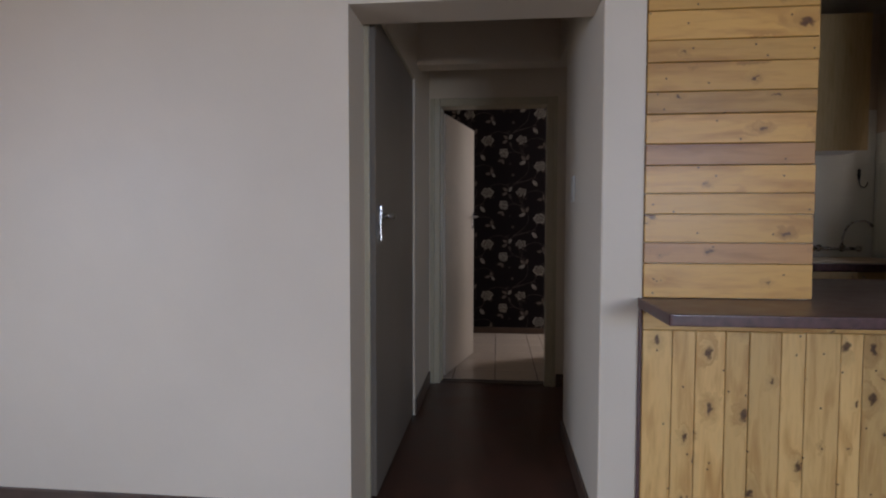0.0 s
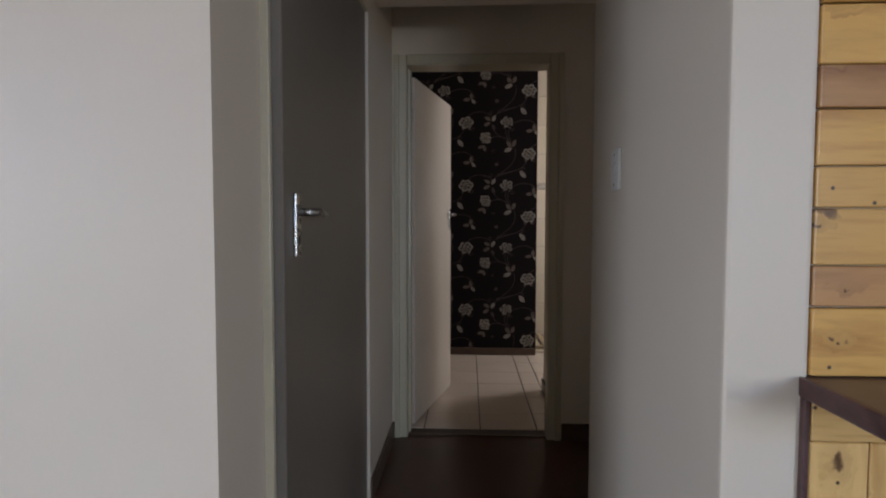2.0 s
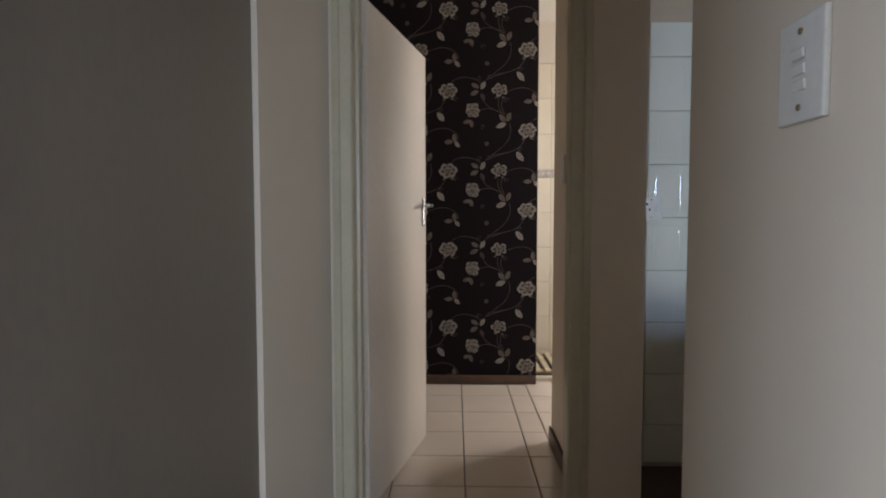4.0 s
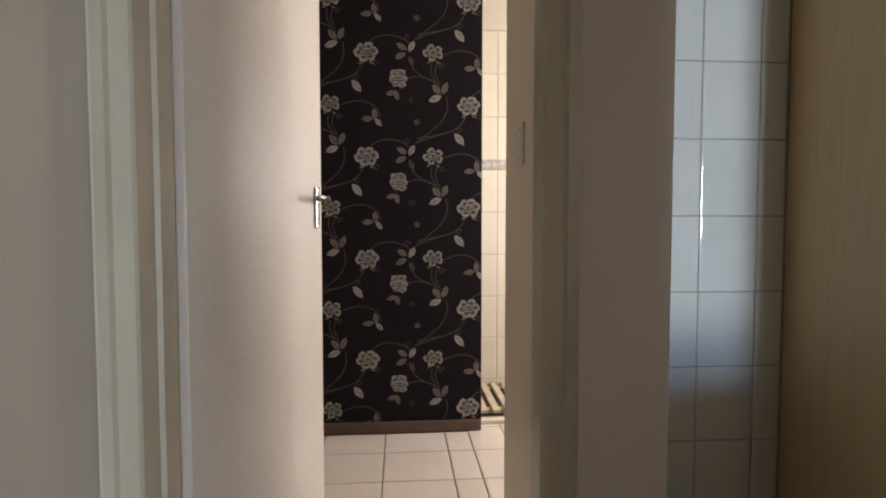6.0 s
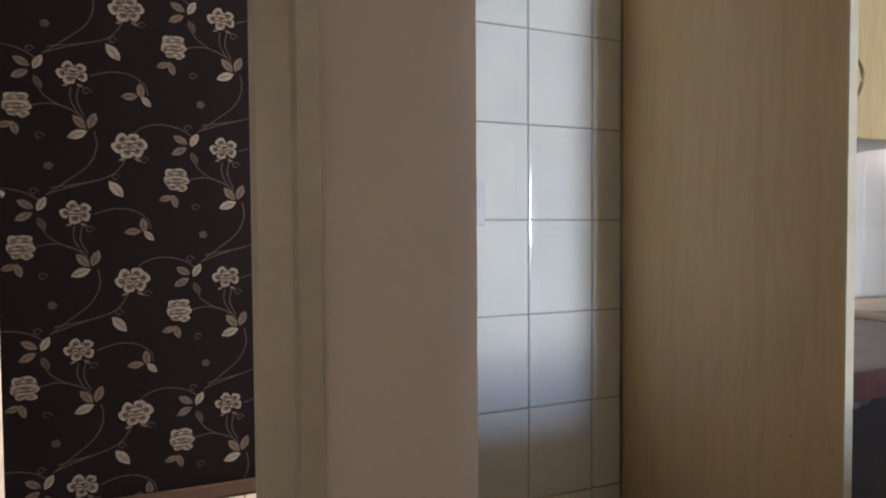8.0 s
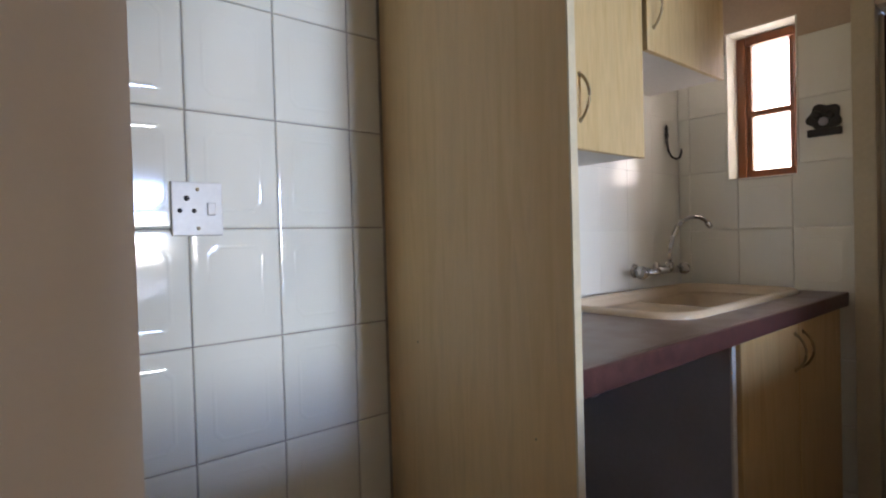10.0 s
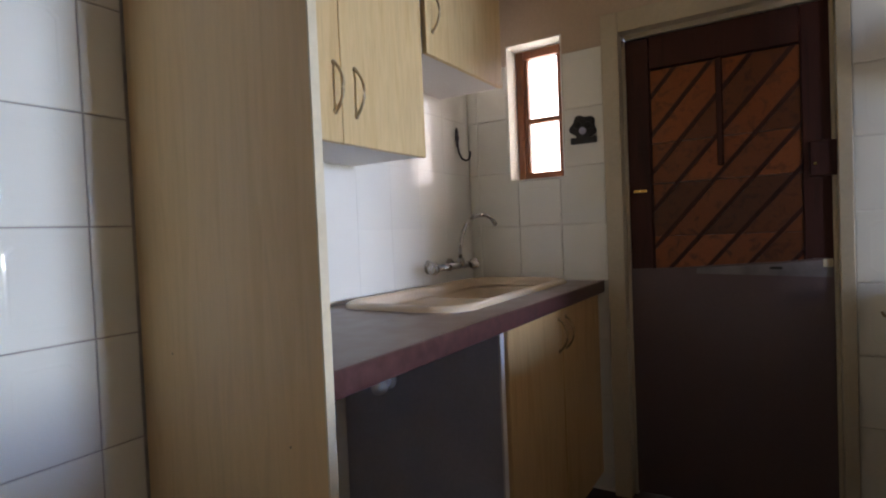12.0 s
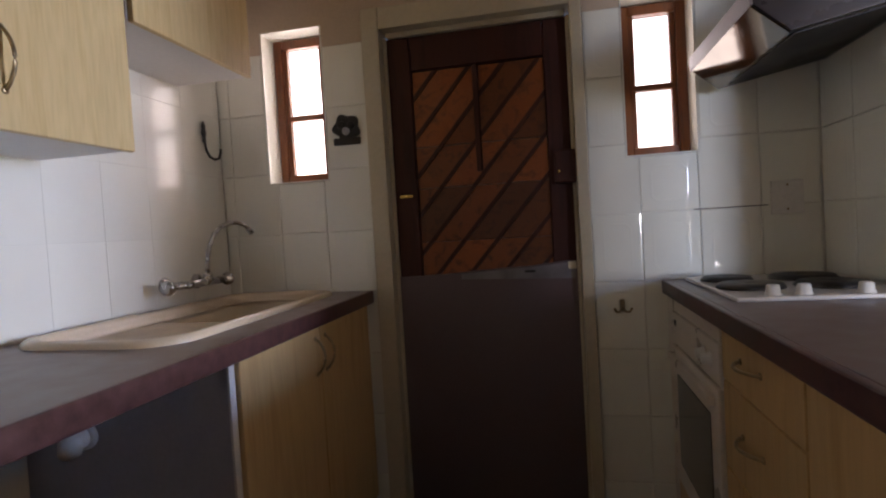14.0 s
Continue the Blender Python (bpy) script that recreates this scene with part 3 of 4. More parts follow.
back_door = thing("door", 3.22, 3.64, 0, "dark stained timber back door with diagonal slats and a kick board", "door", kind="structure")
DX = 3.188
part("stile", box(DX, DX + 0.044, 3.905, 4.008, 0.01, 1.962, 0.004), DOORDARK, back_door)
part("stile", box(DX, DX + 0.044, 3.274, 3.372, 0.01, 1.962, 0.004), DOORDARK, back_door)
part("rail", box(DX + 0.001, DX + 0.043, 3.373, 3.904, 1.825, 1.962, 0.004), DOORDARK, back_door)
part("rail", box(DX + 0.001, DX + 0.043, 3.373, 3.904, 0.01, 0.30, 0.004), DOORDARK, back_door)
part("backing", box(DX + 0.0445, DX + 0.052, 3.275, 4.007, 0.01, 1.962), DOORDARK, back_door)


def clip_poly(poly, inside, meet):
    out = []
    for i, p in enumerate(poly):
        q = poly[(i + 1) % len(poly)]
        if inside(p):
            out.append(p)
        if inside(p) != inside(q):
            out.append(meet(p, q))
    return out


def clipped(poly, y0, y1, z0, z1):
    for k, edge, keep in ((0, y0, 1), (0, y1, -1), (1, z0, 1), (1, z1, -1)):
        if len(poly) < 3:
            return []
        poly = clip_poly(poly, lambda p: keep * (p[k] - edge) >= 0, lambda p, q: tuple(p[i] + (q[i] - p[i]) * (edge - p[k]) / (q[k] - p[k]) for i in (0, 1)))
    return poly if len(poly) >= 3 else []


ca, sa = math.cos(radians(49)), math.sin(radians(49))
bands = (0.96, 1.125, 1.345, 1.515, 1.823)
for i in range(-9, 12):
    for wide, x0, x1, mat, nm in ((0.088, DX + 0.016, DX + 0.044, DOORSLAT, "slat"), (0.0155, DX + 0.009, DX + 0.044, DOORDARK, "bead")):
        mid = i * 0.104 + (0 if nm == "slat" else 0.052)
        cy, cz = 3.64 + mid * sa, 1.30 + mid * ca
        quad = [(cy + s * 1.6 * -ca + e * wide / 2 * sa, cz + s * 1.6 * sa + e * wide / 2 * ca) for s, e in ((-1, -1), (1, -1), (1, 1), (-1, 1))]
        for z0, z1 in (zip(bands, bands[1:]) if nm == "slat" else ((0.96, 1.823),)):
            poly = clipped(quad, 3.374, 3.903, z0 + 0.0015, z1 - 0.0015)
            if poly:
                part(nm, prism(poly, "x", x0 + random.uniform(0, 0.003), x1), mat, back_door)
part("mid_stile", box(DX + 0.002, DX + 0.029, 3.632, 3.655, 1.40, 1.823, 0.003), DOORDARK, back_door)
part("kick_board", prism([(3.283, 0.02), (3.283, 1.022), (3.32, 1.026), (3.45, 1.012), (3.62, 1.004), (3.80, 0.992), (3.998, 0.986), (3.998, 0.02)], "x", DX - 0.009, DX - 0.0005), KICK, back_door, "dark sheet nailed over the lower half")
# This strip paints the bluish sheen along the sheet's top edge.
part("kick_edge", prism([(3.29, 0.955), (3.29, 1.020), (3.45, 1.006), (3.74, 0.990), (3.74, 0.968)], "x", DX - 0.0125, DX - 0.0095), SHEEN_STRIP, back_door, "strip along the sheet's top, bluish sheen put into its colour")
part("worn_corner", box(DX - 0.0145, DX - 0.0098, 3.287, 3.318, 0.992, 1.022, 0.003), LIPPING, back_door, "pale worn corner of the sheet")
lock = part("lock_box", box(DX - 0.030, DX - 0.0005, 3.262, 3.352, 1.325, 1.452, 0.004), DOORDARK, back_door, "brown surface lock")
part("cylinder", turned(lathe([(0.006, 0), (0.006, 0.004), (0.003, 0.006)], 12), pose(DX - 0.030, 3.335, 1.37, 0, -90, 0)), BRASS, lock)
part("keyhole_plate", box(DX - 0.004, DX - 0.0003, 3.925, 3.980, 1.312, 1.324, 0.001), BRASS, back_door, "small brass plate")
part("latch_plate", box(DX - 0.0135, DX - 0.0095, 3.445, 3.485, 0.985, 0.993, 0.001), IRON, back_door)

# ---- windows ----


def small_window(name, y0, y1, z0, z1):
    w = thing(name, 3.25, (y0 + y1) / 2, z0, "small varnished timber window with two panes", "window", kind="structure")
    x0, x1 = 3.245, 3.300
    s = 0.044
    part("stile", box(x0, x1, y0 + 0.007, y0 + s, z0 + 0.007, z1 - 0.007, 0.004), WINWOOD, w)
    part("stile", box(x0, x1, y1 - s, y1 - 0.007, z0 + 0.007, z1 - 0.007, 0.004), WINWOOD, w)
    part("rail", box(x0 + 0.001, x1 - 0.001, y0 + s, y1 - s, z0 + 0.007, z0 + 0.045, 0.004), WINWOOD, w)
    part("rail", box(x0 + 0.001, x1 - 0.001, y0 + s, y1 - s, z1 - 0.045, z1 - 0.007, 0.004), WINWOOD, w)
    zm = z0 + (z1 - z0) * 0.46
    part("glazing_bar", box(x0 + 0.01, x1 - 0.01, y0 + s, y1 - s, zm - 0.012, zm + 0.012, 0.003), WINWOOD, w)
    part("sash", joined([box(x0 + 0.012, x1 - 0.012, y0 + s, y0 + s + 0.020, z0 + 0.045, z1 - 0.045, 0.003), box(x0 + 0.012, x1 - 0.012, y1 - s - 0.020, y1 - s, z0 + 0.045, z1 - 0.045, 0.003)]), WINWOOD, w)
    for a, b in ((z0 + 0.045, zm - 0.012), (zm + 0.012, z1 - 0.045)):
        g = part("pane", box(x0 + 0.026, x0 + 0.030, y0 + s + 0.020, y1 - s - 0.020, a, b), GLASS, w)
        g.visible_shadow = False
    for nm, q in (("reveal_tile", box(3.146, 3.244, y0 + 0.001, y0 + 0.006, z0 + 0.006, z1 - 0.006)), ("reveal_tile", box(3.146, 3.244, y1 - 0.006, y1 - 0.001, z0 + 0.006, z1 - 0.006)),
                  ("sill_tile", box(3.143, 3.244, y0 + 0.001, y1 - 0.001, z0 + 0.0005, z0 + 0.006)), ("reveal_tile", box(3.146, 3.244, y0 + 0.001, y1 - 0.001, z1 - 0.006, z1 - 0.001))):
        part(nm, q, TILE, w, "white tiled reveal")
    return w


small_window("window_1", *W1)
small_window("window_2", *W2)


def wide_window(name, m, width, height, panes):
    """Local x along the wall, y outwards, z up from the sill."""
    w = thing(name, *m.translation, "wide white framed window with several panes", "window", kind="structure")
    for a, b, c, d in ((0, 0.05, 0, height), (width - 0.05, width, 0, height), (0.05, width - 0.05, 0, 0.05), (0.05, width - 0.05, height - 0.05, height)):
        part("frame_member", turned(box(a, b, 0.03, 0.09, c, d, 0.004), m), ENAMEL, w)
    for i in range(1, panes):
        x = width * i / panes
        part("mullion", turned(box(x - 0.022, x + 0.022, 0.032, 0.088, 0.05, height - 0.05, 0.003), m), ENAMEL, w)
    part("transom", turned(box(0.05, width - 0.05, 0.034, 0.086, height * 0.68, height * 0.68 + 0.035, 0.003), m), ENAMEL, w)
    return w


wide_window("window_3", pose(-3.2, -1.30, 0.88, 0, 0, 90), 1.70, 1.24, 3)
wide_window("window_4", pose(2.95, -3.2, 0.90, 0, 0, 180), 1.40, 1.30, 3)
wide_window("window_5", pose(2.4, 6.4, 1.15, 0, 0, -90), 0.90, 1.0, 2)

# ---- living room side of the bar: pine cladding and bar top ----
plank_wall = thing("pine_cladding", 0.94, 2.09, 0.96, "horizontal varnished pine boards on the pillar", "wall cladding", kind="structure")
edges = [0.949, 1.076, 1.152, 1.256, 1.331, 1.433, 1.511, 1.618, 1.698, 1.802, 1.881, 1.986, 2.066, 2.17, 2.25, 2.355, 2.44, 2.545, 2.63, 2.74, 2.86]
for i, (a, b) in enumerate(zip(edges, edges[1:])):
    mat = PINE_RED if i in (1, 5) else PINE
    L = 0.583 + random.uniform(-0.004, 0.004)
    bm = box(-L / 2, L / 2, -0.011, 0.011, -(b - a) / 2 + 0.0014, (b - a) / 2 - 0.0014, 0.0022)
    ob = part("board", bm, mat, None)
    ob.matrix_basis = pose(0.651 + L / 2, 2.0925 - random.uniform(0, 0.003), (a + b) / 2, 0, random.uniform(-0.15, 0.15), 0)
    ob.parent = plank_wall
    ob.matrix_parent_inverse = plank_wall.matrix_basis.inverted()

bar_front = thing("pine_bar_front", 1.4, 2.07, 0, "upright varnished pine boards below the bar top", "wall cladding", kind="structure")
part("batten", box(0.648, 2.459, 2.068, 2.0925, 0.832, 0.912, 0.003), PINE_PALE, bar_front)
xs = [0.646, 0.755, 0.838, 0.944, 1.026, 1.134, 1.218, 1.336, 1.411, 1.52, 1.60, 1.70, 1.785, 1.89, 1.975, 2.08, 2.16, 2.27, 2.355, 2.459]
for a, b in zip(xs, xs[1:]):
    ob = part("board", box(-0.414, 0.414, -0.011, 0.011, -(b - a) / 2 + 0.0014, (b - a) / 2 - 0.0014, 0.0022), PINE_PALE)
    ob.matrix_basis = pose((a + b) / 2, 2.0925 - 0.011 + random.uniform(-0.002, 0.002), 0.416, 0, -90, 0)
    ob.parent = bar_front
    ob.matrix_parent_inverse = bar_front.matrix_basis.inverted()
part("edge_strip", box(0.634, 0.645, 2.066, 2.0825, 0, 0.911, 0.002), NOSING, bar_front, "plum edge strip")

bar_top = thing("bar_top", 1.4, 2.0, 0.955, "plum-brown laminate bar top with a moulded edge", "counter")
part("top", box(0.641, 2.458, 1.716, 2.25, 0.918, 0.947, 0.003), WORKTOP, bar_top)
part("front_edge", box(0.634, 2.458, 1.704, 1.7155, 0.912, 0.949, 0.005, 3), NOSING, bar_top, "worn plum edging")
part("side_edge", box(0.630, 0.6405, 1.7045, 2.082, 0.912, 0.949, 0.004, 2), NOSING, bar_top, "worn plum edging")

# ---- switches and sockets ----


def switch_plate(name, m, label, w=0.088, h=0.128, rockers=3, socket=False):
    """Local -y stands out from the wall; origin at the plate's middle."""
    s = thing(name, *m.translation, label, "light switch" if not socket else "wall socket")
    plate = part("plate", turned(box(-w / 2, w / 2, -0.009, 0, -h / 2, h / 2, 0.003, 2), m), PLASTIC, s)
    for z in (-h * 0.36, h * 0.36):
        part("screw", turned(lathe([(0.0042, 0), (0.0042, 0.0012), (0.003, 0.002)], 10), m @ pose(0, -0.009, z, 90, 0, 0)), BRONZE, s, "small dark screw")
    if socket:
        for x, z, r in ((-0.022, 0.022, 0.006), (-0.036, -0.004, 0.005), (-0.008, -0.004, 0.005)):
            part("pin_hole", turned(lathe([(r, 0), (r, 0.0008)], 12), m @ pose(x, -0.009, z, 90, 0, 0)), SLOT, s)
        part("rocker", turned(box(0.018, 0.036, -0.014, -0.009, -0.014, 0.014, 0.002), m), PLASTIC, s)
    else:
        for i in range(rockers):
            z = (i - (rockers - 1) / 2) * 0.019
            part("rocker", turned(box(-0.013, 0.013, -0.0125, -0.009, z - 0.007, z + 0.007, 0.0015), m @ pose(0, 0, 0, 4, 0, 0)), PLASTIC, s)
    return s


switch_plate("light_switch", pose(0.4945, 2.821, 1.395, 0, 0, -90), "white three-rocker light switch on the passage wall", 0.090, 0.130)
switch_plate("light_switch", pose(0.5835, 4.785, 1.452, 0, 0, -90), "white light switch inside the bathroom", 0.080, 0.135, 1)
switch_plate("wall_socket", pose(0.992, 4.7565, 1.262, 0, 0, 0), "white switched wall socket on the tiles", 0.104, 0.115, socket=True)
switch_plate("light_switch", pose(3.1445, 2.555, 1.217, 0, 0, -90), "cream switch plate beside the stove", 0.105, 0.118, 1)

# ---- passage lamp ----
bulb = thing("ceiling_bulb", 0.33, 2.92, H, "bare pale bulb in a holder under the passage ceiling", "lamp")
part("cord", tube([(0.33, 2.92, H), (0.33, 2.92, 2.52)], 0.004, 8), PLASTIC, bulb)
part("holder", turned(lathe([(0.012, 0.06), (0.020, 0.05), (0.022, 0.0), (0.018, -0.002)], 16), pose(0.33, 2.92, 2.462)), PLASTIC, bulb)
part("globe", turned(lathe([(0.014, 0.07), (0.018, 0.055), (0.034, 0.03), (0.040, 0.008), (0.034, -0.014), (0.018, -0.028), (0.002, -0.032)], 20), pose(0.33, 2.92, 2.392)), ENAMEL, bulb, "unlit frosted globe")

# ---- kitchen: tall end panel ----
pantry = thing("tall_end_panel", 1.44, 4.43, 0, "tall tan wood-grain panel beside the counter", "cabinet panel")
part("panel", prism([(1.476, 4.756), (1.418, 4.104), (1.436, 4.104), (1.488, 4.756)], "z", 0.0, 2.80), PANEL, pantry)
part("edge_strip", prism([(1.417, 4.1035), (1.4165, 4.099), (1.4365, 4.099), (1.437, 4.1035)], "z", 0.0, 2.80), LIPPING, pantry, "cream edge strip")
for y, z in ((4.60, 0.93), (4.20, 0.80)):
    part("screw_cap", turned(lathe([(0.0026, 0), (0.0026, 0.001), (0.002, 0.0015)], 8), pose(1.4175 + 0.0797 * (y - 4.104), y, z, 0, -90, -4.6)), BRONZE, pantry)


def bow_handle(parent, m, length=0.128, flare=0.030, radius=0.0042):
    """A bow pull; local z along it, -y stands out."""
    n = 14
    pts = [(0, -flare * math.sin(math.pi * i / n) ** 0.75 - 0.002, -length / 2 + length * i / n) for i in range(n + 1)]
    h = part("handle", turned(tube(pts, radius, 8), m), BRONZE, parent, "dark bow pull")
    for z in (-length / 2, length / 2):
        part("rosette", turned(lathe([(0.008, 0), (0.008, 0.003), (0.005, 0.004)], 10), m @ pose(0, 0, z, 90, 0, 0)), BRONZE, h)
    return h


def wall_cabinet(x0, x1, z0, z1, doors, label):
    x0 = x0 + 0.03 if x0 < 1.5 else x0
    c = thing("wall_cabinet", (x0 + x1) / 2, 4.60, z0, label, "cabinet", "wall cabinets")
    part("body", joined([box(x0, x1, 4.462, 4.754, z0 + 0.004, z0 + 0.020), box(x0, x1, 4.462, 4.754, z1 - 0.016, z1), box(x0, x0 + 0.016, 4.462, 4.754, z0 + 0.02, z1 - 0.016),
                         box(x1 - 0.016, x1, 4.462, 4.754, z0 + 0.02, z1 - 0.016)]), CARCASS, c, "white melamine carcass")
    for a, b, hx in doors:
        d = part("door", box(a + 0.0015, b - 0.0015, 4.440, 4.459, z0, z1 - 0.002, 0.002), MAPLE, c)
        bow_handle(d, pose(hx, 4.4400, z0 + 0.145, 0, 0, 0))
    return c


wall_cabinet(1.466, 2.276, 1.426, 2.80, [(1.466, 1.874, 1.846), (1.874, 2.276, 1.930)], "pale maple wall cabinet with two doors")
wall_cabinet(2.304, 2.888, 1.780, 2.80, [(2.304, 2.888, 2.345)], "short maple wall cabinet above the sink")

# ---- kitchen: sink counter ----
sink_counter = thing("worktop", 2.3, 4.43, 0.94, "plum-brown laminate worktop with a worn moulded edge", "counter")
SX0, SX1, SY0, SY1 = 2.085, 3.095, 4.228, 4.715
TOPZ = 0.940


def rounded(x0, x1, y0, y1, r, n=6):
    out = []
    for cx, cy, a in ((x1 - r, y1 - r, 0), (x0 + r, y1 - r, 90), (x0 + r, y0 + r, 180), (x1 - r, y0 + r, 270)):
        out += [(cx + r * math.cos(radians(a + 90 * i / n)), cy + r * math.sin(radians(a + 90 * i / n))) for i in range(n + 1)]
    return out


part("top", joined([box(1.490, 3.144, 4.124, SY0 + 0.03, 0.908, TOPZ), box(1.490, SX0 + 0.03, SY0 + 0.03, 4.755, 0.908, TOPZ), box(SX0 + 0.03, 3.144, SY1 - 0.03, 4.755, 0.908, TOPZ),
                    box(SX1 - 0.03, 3.144, SY0 + 0.03, SY1 - 0.03, 0.908, TOPZ), box(1.466, 1.490, 4.124, 4.40, 0.908, TOPZ)]), WORKTOP, sink_counter)
part("front_edge", box(1.438, 3.144, 4.106, 4.1238, 0.888, TOPZ + 0.001, 0.006, 3), NOSING, sink_counter, "worn plum edging")

sink = thing("sink", 2.63, 4.5, TOPZ, "cream acrylic inset sink with a smooth drainer", "sink")


def ring_surface(loops):
    bm = bmesh.new()
    vs = [[bm.verts.new(p) for p in loop] for loop in loops]
    for a, b in zip(vs, vs[1:]):
        n = len(a)
        for i in range(n):
            bm.faces.new((a[i], a[(i + 1) % n], b[(i + 1) % n], b[i]))
    bm.faces.new(vs[-1])
    for f in bm.faces:
        f.smooth = True
    bmesh.ops.recalc_face_normals(bm, faces=bm.faces[:])
    return bm


def inset(x0, x1, y0, y1, r, d, z):
    return [(x, y, z) for x, y in rounded(x0 + d, x1 - d, y0 + d, y1 - d, max(0.01, r - d * 0.6))]


rim_out = [inset(SX0, SX1, SY0, SY1, 0.11, d, z) for d, z in ((0.0, TOPZ), (0.001, TOPZ + 0.010), (0.008, TOPZ + 0.017), (0.022, TOPZ + 0.019), (0.034, TOPZ + 0.014))]
BX0, BX1, BY0, BY1 = 2.575, 3.045, 4.235, 4.672
shell = rim_out + [inset(SX0, SX1, SY0, SY1, 0.11, d, z) for d, z in ((0.042, TOPZ + 0.002), (0.050, TOPZ - 0.014), (0.058, TOPZ - 0.018))]
shell += [inset(BX0, BX1, BY0, BY1, 0.07, d, z) for d, z in ((-0.004, TOPZ - 0.0195), (0.004, TOPZ - 0.022), (0.012, TOPZ - 0.034), (0.030, TOPZ - 0.165), (0.06, TOPZ - 0.18))]
part("shell", ring_surface(shell), SINKM, sink)
part("drain", turned(lathe([(0.034, 0), (0.034, 0.003), (0.022, 0.004), (0.020, 0.001)], 20), pose(2.815, 4.47, TOPZ - 0.18)), CHROME, sink)
part("overflow", turned(lathe([(0.012, 0), (0.012, 0.002), (0.004, 0.003)], 14), pose(2.815, 4.648, TOPZ - 0.08, 84, 0, 0)), CHROME, sink)

tap = thing("wall_tap", 2.79, 4.757, 1.03, "chrome wall-mounted sink mixer with a swan neck", "tap")
part("body", tube([(2.665, 4.665, 1.028), (2.96, 4.665, 1.028)], 0.014, 12), CHROME, tap)
for x in (2.735, 2.915):
    part("inlet", tube([(x, 4.757, 1.028), (x, 4.665, 1.028)], 0.013, 12), CHROME, tap)
    part("flange", turned(lathe([(0.030, 0), (0.028, 0.008), (0.016, 0.014)], 18), pose(x, 4.757, 1.028, 90, 0, 0)), CHROME, tap)
for x, s in ((2.665, -1), (2.96, 1)):
    knob = part("knob", turned(lathe([(0.012, 0), (0.014, 0.012), (0.024, 0.016), (0.027, 0.026), (0.024, 0.038), (0.010, 0.042)], 14), pose(x, 4.665, 1.028, 0, 90 * s, 0)), CHROME, tap)
part("collar", turned(lathe([(0.015, -0.012), (0.018, 0.0), (0.018, 0.022), (0.011, 0.028)], 16), pose(2.86, 4.665, 1.035)), CHROME, tap)
neck = [(2.86, 4.665, 1.05), (2.861, 4.662, 1.11), (2.868, 4.656, 1.16), (2.886, 4.645, 1.205), (2.912, 4.629, 1.235), (2.942, 4.610, 1.249), (2.972, 4.592, 1.249), (2.998, 4.576, 1.236), (3.012, 4.567, 1.218)]
part("swan_neck", tube(neck, 0.0085, 10), CHROME, tap)
part("spout_tip", tube([(3.006, 4.571, 1.226), (3.019, 4.562, 1.204)], 0.011, 10), CHROME, tap)

base_sink = thing("base_cabinet", 2.65, 4.45, 0, "maple wood-grain sink cabinet darkened for shade, with a grey side", "cabinet")
part("side_panel", box(2.172, 2.188, 4.150, 4.754, 0.0, 0.906), GREYSIDE, base_sink, "grey melamine side")
part("side_edge", box(2.168, 2.192, 4.142, 4.1495, 0.09, 0.888, 0.001), CARCASS, base_sink, "pale edge strip")
part("body", joined([box(2.188, 3.14, 4.74, 4.754, 0.0, 0.70), box(2.188, 3.14, 4.152, 4.74, 0.09, 0.106), box(3.124, 3.14, 4.152, 4.74, 0.106, 0.906)]), CARCASS, base_sink)
part("plinth", box(2.19, 3.14, 4.19, 4.206, 0.0, 0.089), SHADED_MAPLE, base_sink)
for a, b, hx in ((2.196, 2.655, 2.620), (2.659, 3.122, 2.694)):
    d = part("door", box(a, b, 4.130, 4.148, 0.095, 0.884, 0.002), SHADED_MAPLE, base_sink)
    bow_handle(d, pose(hx, 4.130, 0.79, 0, 0, 0), 0.115)
pipe = thing("waste_pipe", 2.12, 4.56, 0.66, "white plastic waste hose end poking through the cabinet side", "pipe")
part("elbow", tube([(2.185, 4.56, 0.702), (2.13, 4.56, 0.702), (2.115, 4.555, 0.698), (2.10, 4.54, 0.685)], 0.026, 14), PLASTIC, pipe)
part("collar_ring", turned(lathe([(0.034, 0), (0.034, 0.012), (0.028, 0.016)], 16), pose(2.171, 4.56, 0.702, 0, -90, 0)), PLASTIC, pipe)

# ---- kitchen: small fittings ----
hook = thing("wall_hook", 3.02, 4.757, 1.52, "black iron ornamental hook on the tiles", "hook")
part("back_plate", joined([turned(lathe([(0.002, -0.045), (0.012, -0.035), (0.009, -0.02), (0.016, 0.0), (0.010, 0.018), (0.013, 0.03), (0.003, 0.05)], 14), pose(3.02, 4.748, 1.625) @ Matrix.Diagonal((1, 0.45, 1, 1)))]), IRON, hook)
part("prong", tube([(3.02, 4.748, 1.60), (3.021, 4.742, 1.555), (3.024, 4.730, 1.528), (3.034, 4.714, 1.516), (3.046, 4.703, 1.522), (3.052, 4.698, 1.545), (3.052, 4.698, 1.560)], 0.005, 8), IRON, hook)

plaque = thing("plaque", 3.14, 4.175, 1.54, "small dark cast plaque with a scalloped outline", "ornament")
outl = []
for i in range(40):
    a = 2 * math.pi * i / 40
    r = 0.050 * (1 + 0.12 * math.cos(5 * a + 0.6))
    outl.append((4.175 + r * 1.12 * math.cos(a), 1.603 + 0.010 + r * 1.05 * math.sin(a)))
part("relief", prism(outl, "x", 3.130, 3.1445, 0.003), IRON, plaque)
part("foot_bar", box(3.127, 3.1445, 4.118, 4.232, 1.543, 1.572, 0.005, 2), IRON, plaque)
